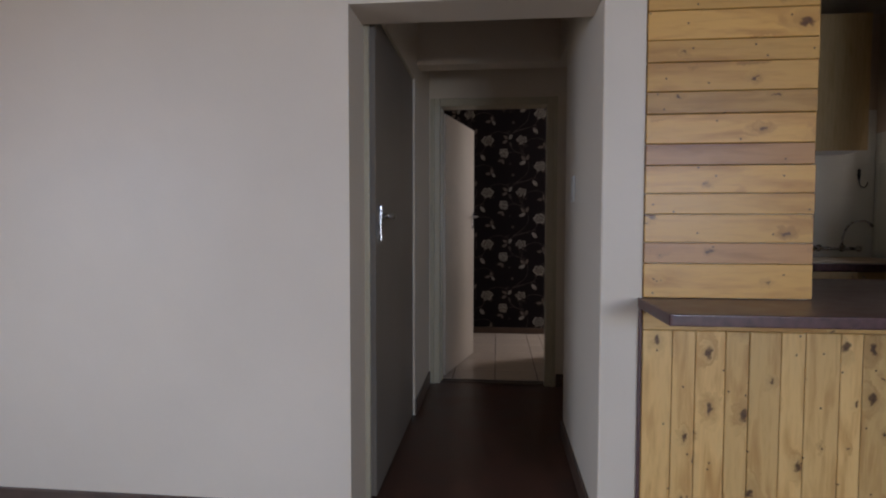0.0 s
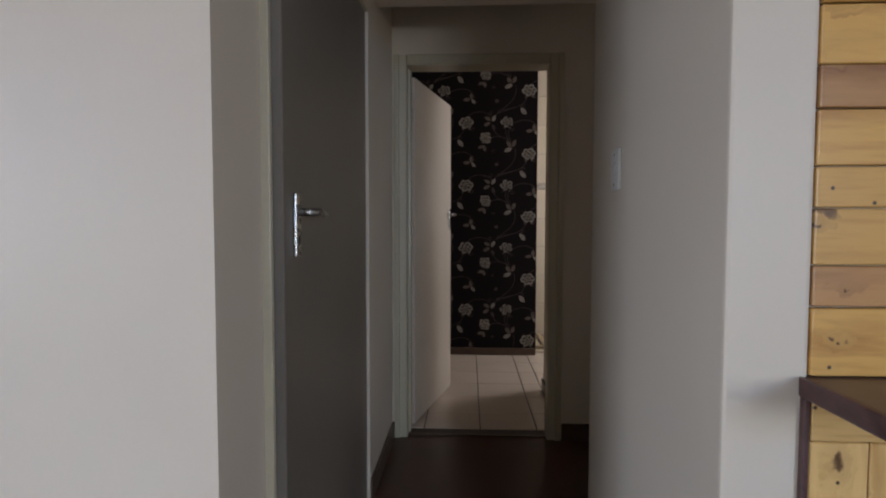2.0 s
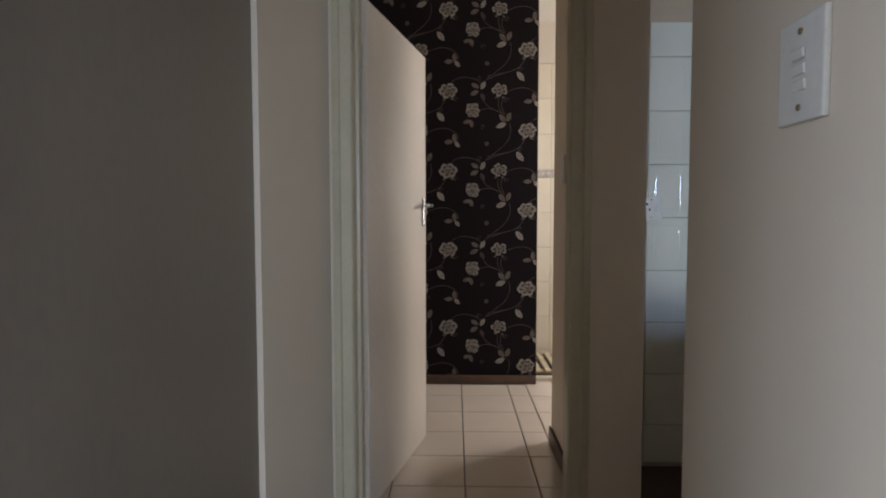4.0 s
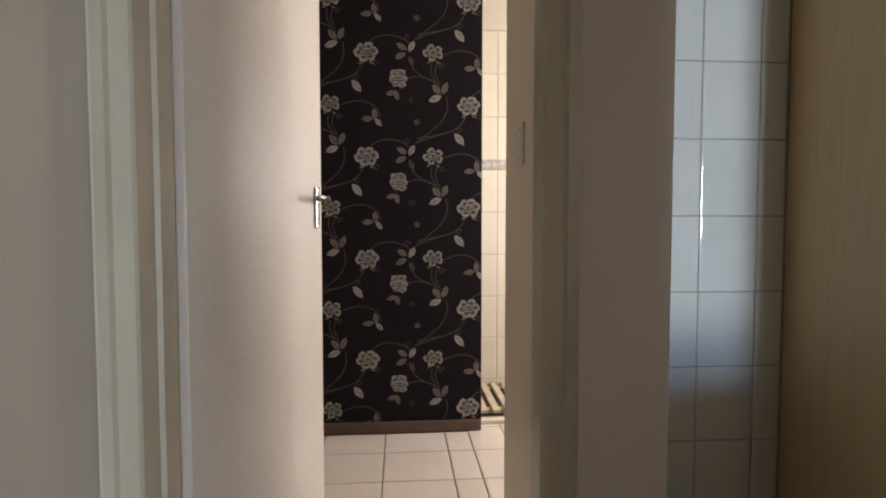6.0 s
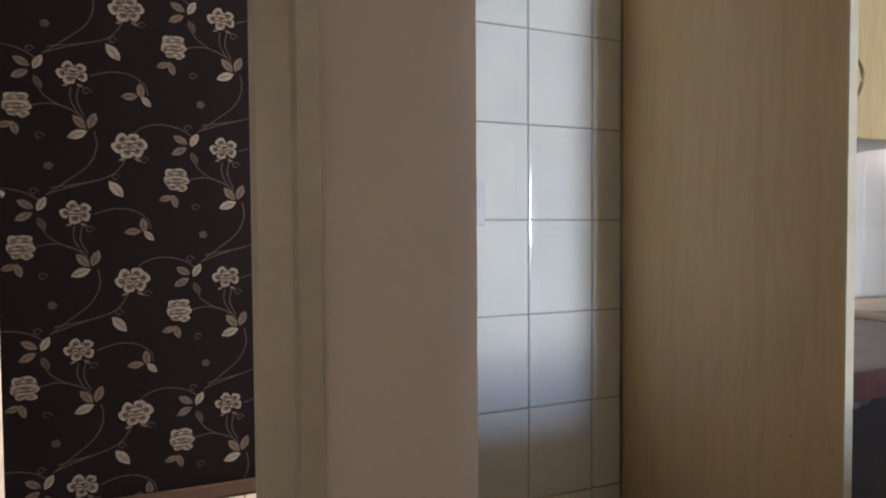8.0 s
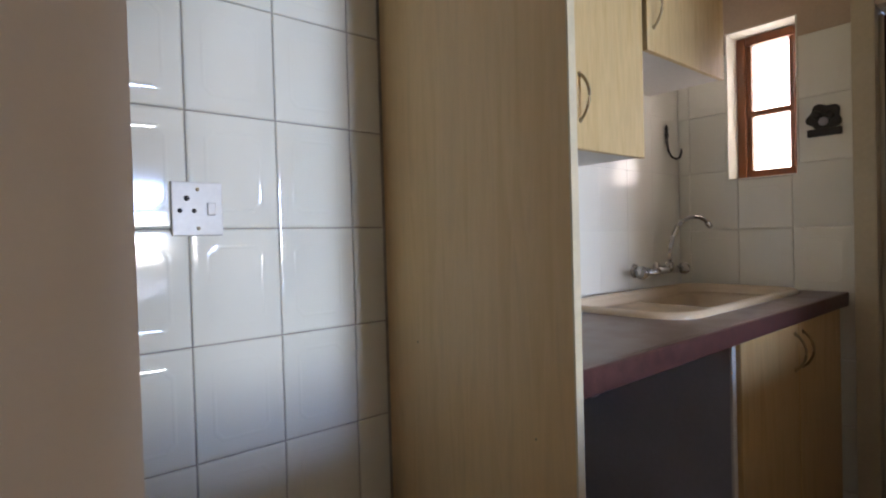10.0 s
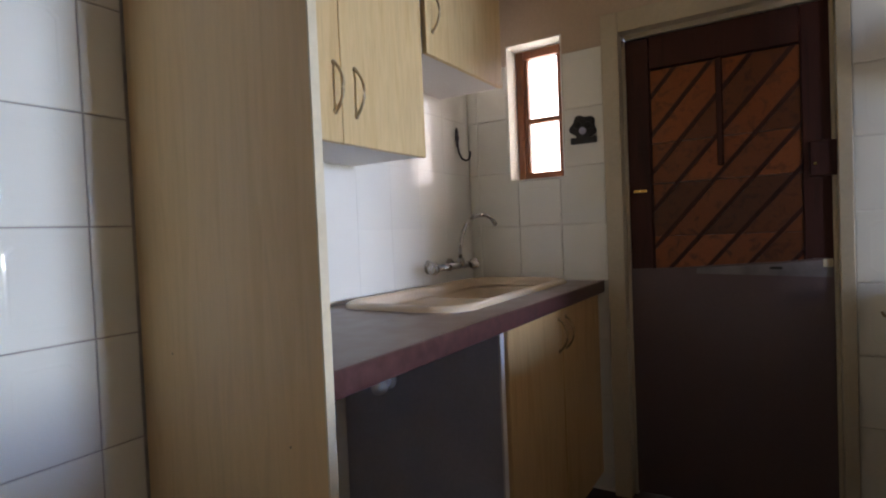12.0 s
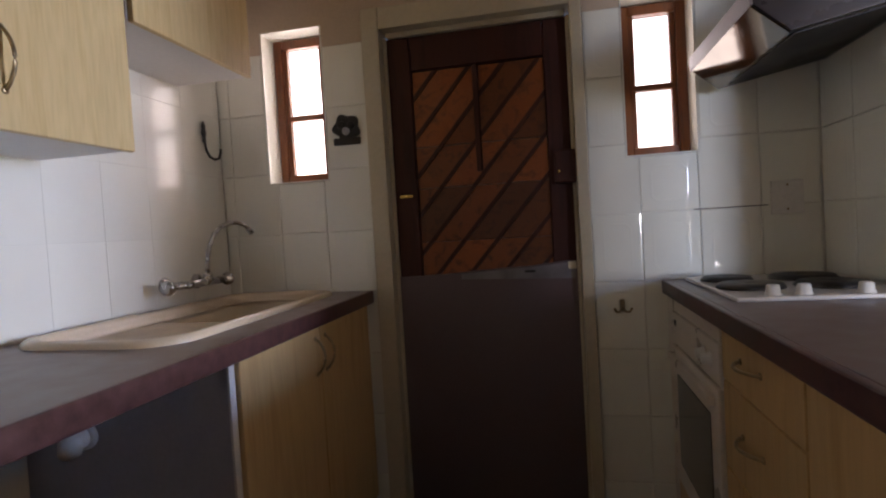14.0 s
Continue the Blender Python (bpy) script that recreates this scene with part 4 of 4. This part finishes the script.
for y, z in ((4.155, 1.62), (4.197, 1.625), (4.176, 1.598)):
    part("boss", turned(lathe([(0.017, 0), (0.015, 0.006), (0.006, 0.010)], 12), pose(3.130, y, z, 0, -90, 0)), GREYSIDE if z < 1.61 else IRON, plaque)

coat = thing("double_hook", 3.145, 3.128, 0.84, "small bronze double hook on the tiles", "hook")
part("back_plate", box(3.137, 3.1445, 3.119, 3.137, 0.825, 0.872, 0.003), BRONZE, coat)
for s in (-1, 1):
    part("prong", tube([(3.138, 3.128, 0.838), (3.128, 3.128 + s * 0.012, 0.826), (3.118, 3.128 + s * 0.024, 0.828), (3.112, 3.128 + s * 0.031, 0.842)], 0.0045, 8), BRONZE, coat)

# ---- kitchen: stove counter ----
stove_top = thing("worktop", 2.3, 2.72, 0.94, "plum-brown laminate worktop beside the stove", "counter")
part("top", box(1.10, 3.144, 2.438, 2.966, 0.908, TOPZ, 0.002), WORKTOP, stove_top)
part("front_edge", box(1.10, 3.144, 2.9663, 2.985, 0.890, TOPZ + 0.001, 0.006, 3), NOSING, stove_top, "rounded plum edging")
part("filler_strip", box(1.236, 2.458, 2.302, 2.437, 0.900, TOPZ, 0.002), WORKTOP, stove_top)

hob = thing("hob", 2.8, 2.70, TOPZ, "white enamel hob with four black solid plates", "hob")
part("pan", joined([box(2.525, 3.085, 2.495, 2.915, TOPZ + 0.0005, TOPZ + 0.012, 0.005, 2)]), ENAMEL, hob)
for x, y, r in ((2.94, 2.82, 0.072), (2.93, 2.60, 0.090), (2.735, 2.815, 0.085), (2.730, 2.605, 0.088)):
    pl = part("hot_plate", turned(lathe([(r + 0.006, 0), (r + 0.006, 0.004), (r, 0.010), (r - 0.004, 0.014), (0.02, 0.014), (0.012, 0.012)], 32), pose(x, y, TOPZ + 0.012)), IRON, hob, "black iron plate")
for y in (2.815, 2.742, 2.60, 2.53):
    part("knob", turned(lathe([(0.021, 0), (0.021, 0.004), (0.018, 0.006), (0.016, 0.026), (0.012, 0.029)], 18), pose(2.567, y, TOPZ + 0.010)), PLASTIC, hob, "white plastic knob")

oven = thing("oven", 2.75, 2.75, 0.1, "aged white built-in oven under the hob", "oven")
part("body", box(2.500, 3.045, 2.46, 2.955, 0.14, 0.900), CARCASS, oven)
part("trim_strip", box(2.494, 3.055, 2.956, 2.968, 0.842, 0.888, 0.002), OVENWHITE, oven)
ctl = part("control_panel", box(2.494, 3.055, 2.956, 2.972, 0.728, 0.838, 0.003), OVENWHITE, oven)
for x in (2.57, 2.635):
    part("knob", turned(lathe([(0.021, 0), (0.021, 0.004), (0.016, 0.007), (0.014, 0.022), (0.010, 0.024)], 16), pose(x, 2.972, 0.785, -90, 0, 0)), PLASTIC, ctl)
part("maker_mark", box(2.985, 3.015, 2.9722, 2.9735, 0.795, 0.815), SLOT, ctl)
od = part("oven_door", box(2.494, 3.055, 2.956, 2.976, 0.245, 0.722, 0.004), OVENWHITE, oven)
part("door_window", box(2.575, 2.975, 2.9745, 2.9785, 0.32, 0.635, 0.002), OVENGLASS, od, "smoked glass window")
part("door_grip", box(2.52, 3.03, 2.977, 2.997, 0.672, 0.700, 0.005, 2), OVENWHITE, od)
part("lower_front", box(2.494, 3.055, 2.956, 2.970, 0.10, 0.240, 0.003), SHADED_MAPLE, oven)
part("filler_post", box(3.058, 3.143, 2.944, 2.966, 0.0, 0.888, 0.001), OVENWHITE, oven)


def drawer_unit(x0, x1):
    c = thing("drawer_unit", (x0 + x1) / 2, 2.7, 0, "maple wood-grain unit with drawers, darkened for shade", "cabinet", "base units by the stove")
    part("body", box(x0, x1, 2.45, 2.945, 0.09, 0.904), CARCASS, c)
    part("plinth", box(x0, x1, 2.45, 2.90, 0.0, 0.089), SHADED_MAPLE, c)
    zs = [0.095, 0.31, 0.535, 0.755, 0.886]
    for a, b in zip(zs, zs[1:]):
        d = part("drawer_front", box(x0 + 0.002, x1 - 0.002, 2.948, 2.966, a + 0.002, b - 0.002, 0.002), SHADED_MAPLE, c)
        bow_handle(d, pose((x0 + x1) / 2 + 0.03, 2.966, (a + b) / 2 + 0.012, 0, 90, 180), 0.125)


drawer_unit(2.020, 2.488)
unit = thing("base_cabinet", 1.6, 2.7, 0, "maple wood-grain base cabinet beside the drawers, darkened for shade", "cabinet", "base units by the stove")
part("body", box(1.12, 2.018, 2.45, 2.945, 0.09, 0.904), CARCASS, unit)
part("plinth", box(1.12, 2.018, 2.45, 2.90, 0.0, 0.089), SHADED_MAPLE, unit)
for a, b, hx in ((1.122, 1.567, 1.527), (1.570, 2.016, 1.610)):
    d = part("door", box(a, b, 2.948, 2.966, 0.097, 0.884, 0.002), SHADED_MAPLE, unit)
    bow_handle(d, pose(hx, 2.966, 0.79, 0, 0, 180), 0.115)

hood = thing("extractor_hood", 2.80, 2.65, 1.60, "dark brown extractor hood with a pale visor lip", "extractor hood")
part("canopy", prism([(2.437, 1.672), (2.775, 1.606), (2.858, 1.680), (2.864, 1.722), (2.75, 1.80), (2.437, 1.86)], "x", 2.502, 3.098, 0.003), HOODM, hood)
part("visor", prism([(2.8585, 1.6805), (2.8645, 1.7225), (2.871, 1.7215), (2.8655, 1.677)], "x", 2.50, 3.10), HOODLIP, hood, "pale grey visor lip")
part("lower_panel", prism([(2.7765, 1.6035), (2.8630, 1.6775), (2.8585, 1.6795), (2.7745, 1.6055)], "x", 2.51, 3.09), HOODMETAL, hood, "grey metal lower panel")
part("filter", prism([(2.46, 1.6655), (2.755, 1.6075), (2.755, 1.6100), (2.46, 1.6685)], "x", 2.54, 3.06), SLOT, hood, "dark filter mesh")
for i in range(3):
    part("button", box(2.4995, 2.5022, 2.58 + 0.035 * i, 2.60 + 0.035 * i, 1.72, 1.728), PLASTIC, hood)

# ---- yard seen through the small windows ----
structure("yard_wall", joined([box(7.2, 7.35, -3, 9, -0.2, 2.20), box(7.16, 7.39, -3, 9, 2.20, 2.27, 0.01)]), YARD, "white painted yard wall with a coping", "wall")

# ---- bathroom: shower ----
shower = thing("duckboard", 0.95, 6.55, 0, "cream slatted shower duckboard", "shower mat")
for i in range(9):
    x = 0.68 + 0.075 * i
    part("slat", box(x, x + 0.045, 6.28, 6.86, 0.03, 0.05, 0.003), WET, shower)
for y in (6.36, 6.78):
    part("bearer", box(0.68, 1.325, y, y + 0.04, 0.0, 0.0295), WET, shower)
structure("shower_kerb", box(0.656, 2.39, 6.19, 6.25, -0.006, 0.022, 0.004), TILE_CREAM, "low cream tiled shower kerb", "kerb")

# ---- wallpaper print ----
PITCH = 0.574


def blob(cx, cz, rx, rz, tilt, bumps=0, depth=0.0, n=14, pointed=False):
    out = []
    for i in range(n):
        a = 2 * math.pi * i / n
        r = 1 + depth * math.cos(bumps * a)
        u, v = rx * r * math.cos(a), rz * r * math.sin(a)
        if pointed:
            v *= (1 - abs(math.cos(a)) ** 3 * 0.85)
        c, s = math.cos(radians(tilt)), math.sin(radians(tilt))
        out.append((cx + u * c - v * s, cz + u * s + v * c))
    return out


def ribbon(points, width):
    pts = []
    ps = [points[0]] + list(points) + [points[-1]]
    for i in range(1, len(ps) - 2):
        p0, p1, p2, p3 = (Vector(p) for p in ps[i - 1:i + 3])
        for k in range(6):
            t = k / 6
            pts.append(0.5 * (2 * p1 + (p2 - p0) * t + (2 * p0 - 5 * p1 + 4 * p2 - p3) * t * t + (3 * p1 - p0 - 3 * p2 + p3) * t ** 3))
    pts.append(Vector(points[-1]))
    quads = []
    for a, b in zip(pts, pts[1:]):
        d = (b - a)
        if d.length < 1e-6:
            continue
        nrm = Vector((-d.y, d.x)).normalized() * width / 2
        quads.append([tuple(a - nrm), tuple(b - nrm), tuple(b + nrm), tuple(a + nrm)])
    return quads


layers = {"W": [], "G": [], "D": [], "S": [], "K": []}


def leaf(layer, x, z, length, tilt, vein=True):
    layers[layer].append(blob(x, z, length / 2, length * 0.24, tilt, n=16, pointed=True))
    if vein:
        c, s = math.cos(radians(tilt)), math.sin(radians(tilt))
        layers["K"] += ribbon([(x - c * length * 0.36, z - s * length * 0.36), (x + c * length * 0.25, z + s * length * 0.25)], 0.0022)


def polar(x, z, r, a, k=0.82):
    return (x + r * math.cos(radians(a)) * 1.08, z + r * math.sin(radians(a)) * k)


def rose(x, z, r, tilt=0.0, full=True):
    """Separate petals on a dim ground, so that dark paper shows between them."""
    ring = 6 if full else 5
    layers["G"].append(blob(x, z, 0.62 * r, 0.52 * r, tilt, ring, 0.08, 20))
    for i in range(ring):
        a = tilt + 360 * i / ring + random.uniform(-6, 6)
        size = random.uniform(0.92, 1.10)
        cx, cz = polar(x, z, 0.66 * r, a)
        layers["W"].append(blob(cx, cz, 0.335 * r * size, 0.27 * r * size, a + 90, 3, 0.10))
        layers["S"].append(blob(*polar(x, z, 0.58 * r, a), 0.20 * r * size, 0.135 * r * size, a + 90, 3, 0.12))
        layers["G"] += ribbon([polar(x, z, 0.50 * r, a + w) for w in (-22, 0, 22)], 0.0040)
        layers["K"] += ribbon([polar(x, z, q * r, a + w) for q, w in ((0.46, 4), (0.74, 1))], 0.0040)
        for w in (-13, 14):
            layers["K"] += ribbon([polar(x, z, q * r, a + w) for q in (0.52, 0.68)], 0.0024)
        layers["K"] += ribbon([polar(x, z, 0.47 * r, a + w) for w in (-24, -8, 8, 24)], 0.0036)
    turn = random.uniform(0, 60)
    for k, (u, v, p, q) in enumerate(((0.0, 0.20, 0.26, 0.14), (-0.22, -0.04, 0.17, 0.15), (0.22, -0.02, 0.17, 0.15), (0.0, -0.24, 0.30, 0.12))):
        layers["W"].append(blob(x + u * r, z + v * r, p * r, q * r, random.uniform(-14, 14), 2, 0.08))
        layers["S"].append(blob(x + u * r, z + v * r - 0.05 * r, 0.66 * p * r, 0.45 * q * r, random.uniform(-14, 14), 2, 0.08))
    for v in (0.10, -0.13):
        layers["K"] += ribbon([(x - 0.34 * r, z + (v + 0.05) * r), (x, z + (v - 0.05) * r), (x + 0.34 * r, z + (v + 0.05) * r)], 0.0036)
    layers["K"] += ribbon([polar(x, z, q * r, turn + w, 0.74) for q, w in ((0.16, 0), (0.12, 110), (0.06, 240))], 0.0042)
    for side in (-1, 1):
        layers["G"].append(blob(x + side * 0.42 * r, z - 0.86 * r, 0.24 * r, 0.09 * r, -25 * side, n=12, pointed=True))


def motif(x, z):
    rose(x, z, 0.068, 10)
    rose(x + 0.373, z + 0.003, 0.060, 40, False)
    layers["G"].append(blob(x + 0.176, z - 0.140, 0.046, 0.048, 20, 9, 0.06))
    for u, v, p, q in ((-0.022, 0.030, 0.022, 0.016), (0.018, 0.032, 0.024, 0.017), (0.0, 0.004, 0.030, 0.015), (0.034, -0.004, 0.018, 0.017), (-0.032, -0.006, 0.016, 0.018), (-0.012, -0.032, 0.022, 0.014), (0.024, -0.036, 0.020, 0.015)):
        layers["W"].append(blob(x + 0.176 + u, z - 0.140 + v, p, q, random.uniform(-20, 20), 3, 0.10))
        layers["S"].append(blob(x + 0.176 + u, z - 0.144 + v, 0.6 * p, 0.45 * q, random.uniform(-20, 20), 3, 0.10))
    for k in range(6):
        layers["K"] += ribbon([(x + 0.130 + 0.006 * k, z - 0.178 + 0.018 * k), (x + 0.172, z - 0.168 + 0.016 * k), (x + 0.205, z - 0.172 + 0.017 * k)], 0.0032)
    leaf("G", x + 0.135, z - 0.222, 0.058, 18)
    leaf("G", x + 0.168, z - 0.234, 0.060, 105)
    leaf("G", x + 0.196, z + 0.034, 0.066, 150)
    leaf("G", x + 0.190, z - 0.016, 0.068, 28)
    leaf("W", x + 0.252, z + 0.036, 0.066, 62)
    leaf("D", x + 0.250, z - 0.045, 0.060, 115)
    leaf("G", x + 0.392, z - 0.198, 0.072, 130)
    leaf("G", x + 0.438, z - 0.190, 0.072, 68)
    leaf("W", x + 0.384, z - 0.249, 0.078, 22)
    leaf("G", x + 0.046, z - 0.338, 0.066, 95)
    leaf("G", x + 0.004, z - 0.366, 0.066, 4)
    leaf("W", x + 0.066, z - 0.384, 0.056, 130)
    leaf("W", x - 0.054, z - 0.186, 0.084, 128)
    layers["D"].append(blob(x + 0.280, z - 0.381, 0.017, 0.016, 0, 5, 0.12))
    for line in ([(-0.015, -0.055), (-0.06, -0.12), (-0.14, -0.155), (-0.29, -0.185)],
                 [(0.445, -0.235), (0.452, -0.30), (0.42, -0.375), (0.34, -0.445), (0.27, -0.50)],
                 [(0.258, -0.535), (0.20, -0.495), (0.12, -0.478), (0.05, -0.495), (0.01, -0.53)],
                 [(0.365, -0.055), (0.362, -0.105), (0.385, -0.155), (0.41, -0.185)],
                 [(0.395, -0.05), (0.385, -0.11), (0.41, -0.17)],
                 [(0.225, -0.14), (0.29, -0.128), (0.35, -0.142), (0.39, -0.165)],
                 [(0.435, -0.005), (0.51, 0.018), (0.58, 0.012), (0.635, -0.025), (0.648, -0.07)],
                 [(0.268, -0.50), (0.36, -0.465), (0.46, -0.435)],
                 [(0.24, -0.02), (0.262, -0.085), (0.31, -0.125), (0.375, -0.155)]):
        layers["D"] += ribbon([(x + a, z + b) for a, b in line], 0.0048)
    for cx, cz in ((-0.055, -0.137), (0.250, -0.262), (0.420, -0.070), (0.055, -0.062), (0.225, 0.085)):
        layers["D"] += ribbon([(x + cx + 0.018 * math.cos(j) * (1 - j / 9), z + cz + 0.018 * math.sin(j) * (1 - j / 9)) for j in (0, 1.2, 2.4, 3.6, 4.8, 6.0)], 0.004)


for i in range(-3, 3):
    for j in range(-1, 7):
        motif(0.004 + i * PITCH, 0.42 - 0.5 * PITCH * i + (j - 1) * PITCH)

for key, y, mat, nm in (("D", 6.1114, PRINT_D, "stem_print"), ("G", 6.1109, PRINT_G, "leaf_print"), ("W", 6.1104, PRINT_W, "rose_print"), ("S", 6.1100, PRINT_G, "petal_shade_print"), ("K", 6.1096, PAPER, "line_print")):
    verts, faces = [], []
    for i, poly in enumerate(layers[key]):
        cl = clipped(list(poly), -1.38, 0.653, 0.064, 2.88)
        if cl:
            faces.append(tuple(range(len(verts), len(verts) + len(cl))))
            verts += [(a, y - 0.000012 * (i % 25), b) for a, b in cl]
    me = bpy.data.meshes.new(nm)
    me.from_pydata(verts, [], faces)
    me.materials.append(mat)
    pr = new(nm, me)
    pr.parent = paper_wall
    tagged(pr, kind="stuff")

# ---- tiles, last ----
tiling(kit_nook, "-y", 4.763, 0.752, 1.472, 0.02, 2.14, 1.175, 0.967, 0.2005, 0.2527, TILE)
tiling(kit_sink, "-y", 4.763, 1.490, 2.172, 0.02, 0.9, 2.90, 0.944, 0.2055, 0.2535, TILE_SINK, gap=0.0005)
tiling(kit_sink, "-y", 4.763, 1.490, 2.2835, 0.945, 1.425, 2.90, 0.944, 0.2055, 0.2535, TILE_SINK, gap=0.0005)
tiling(kit_sink, "-y", 4.763, 2.2835, 2.90, 0.945, 1.779, 2.90, 0.944, 0.2055, 0.2535, TILE_SINK, gap=0.0005)
tiling(kit_sink, "-y", 4.763, 2.90, 3.144, 0.945, 1.955, 2.90, 0.944, 0.2055, 0.2535, TILE_SINK, gap=0.0005)
tiling(kit_back, "-x", 3.151, 4.086, 4.756, 0.02, 1.955, 3.045, 0.937, 0.2075, 0.2555, TILE, [W1], gap=0.0024)
tiling(kit_back, "-x", 3.151, 2.442, 3.224, 0.02, 1.955, 3.045, 0.937, 0.2040, 0.2555, TILE, [W2], gap=0.0024)
tiling(kit_right, "+y", 2.434, 2.46, 3.144, 0.945, 1.955, 2.94, 0.937, 0.2040, 0.2555, TILE, gap=0.0024)
tiling(bath_floor, "+z", -0.007, -1.39, 0.573, 4.27, 6.088, 0.102, 5.51, 0.336, 0.322, TILE_FLOOR, gap=0.006)
tiling(bath_floor, "+z", -0.007, 0.573, 2.39, 5.06, 6.19, 0.102, 5.51, 0.336, 0.322, TILE_FLOOR, gap=0.006)
tiling(bath_rear, "-y", 6.91, 0.60, 1.60, 0.02, 1.575, 0.885, 0.06, 0.20, 0.303, TILE_CREAM)
tiling(bath_rear, "-y", 6.91, 0.60, 1.60, 1.575, 1.645, 0.885, 1.575, 0.20, 0.07, TILE_BAND)
tiling(bath_rear, "-y", 6.91, 0.60, 1.60, 1.645, 2.555, 0.885, 1.645, 0.20, 0.303, TILE_CREAM)
structure("wall_shower_upper", box(0.60, 2.39, 6.898, 6.909, 2.557, H), WALL, "cream paint above the shower tiles", "wall")
part("open_joint", box(3.1436, 3.1446, 2.615, 2.862, 1.1910, 1.1942), SLOT, kit_back, "dark open joint between two rows of tiles")
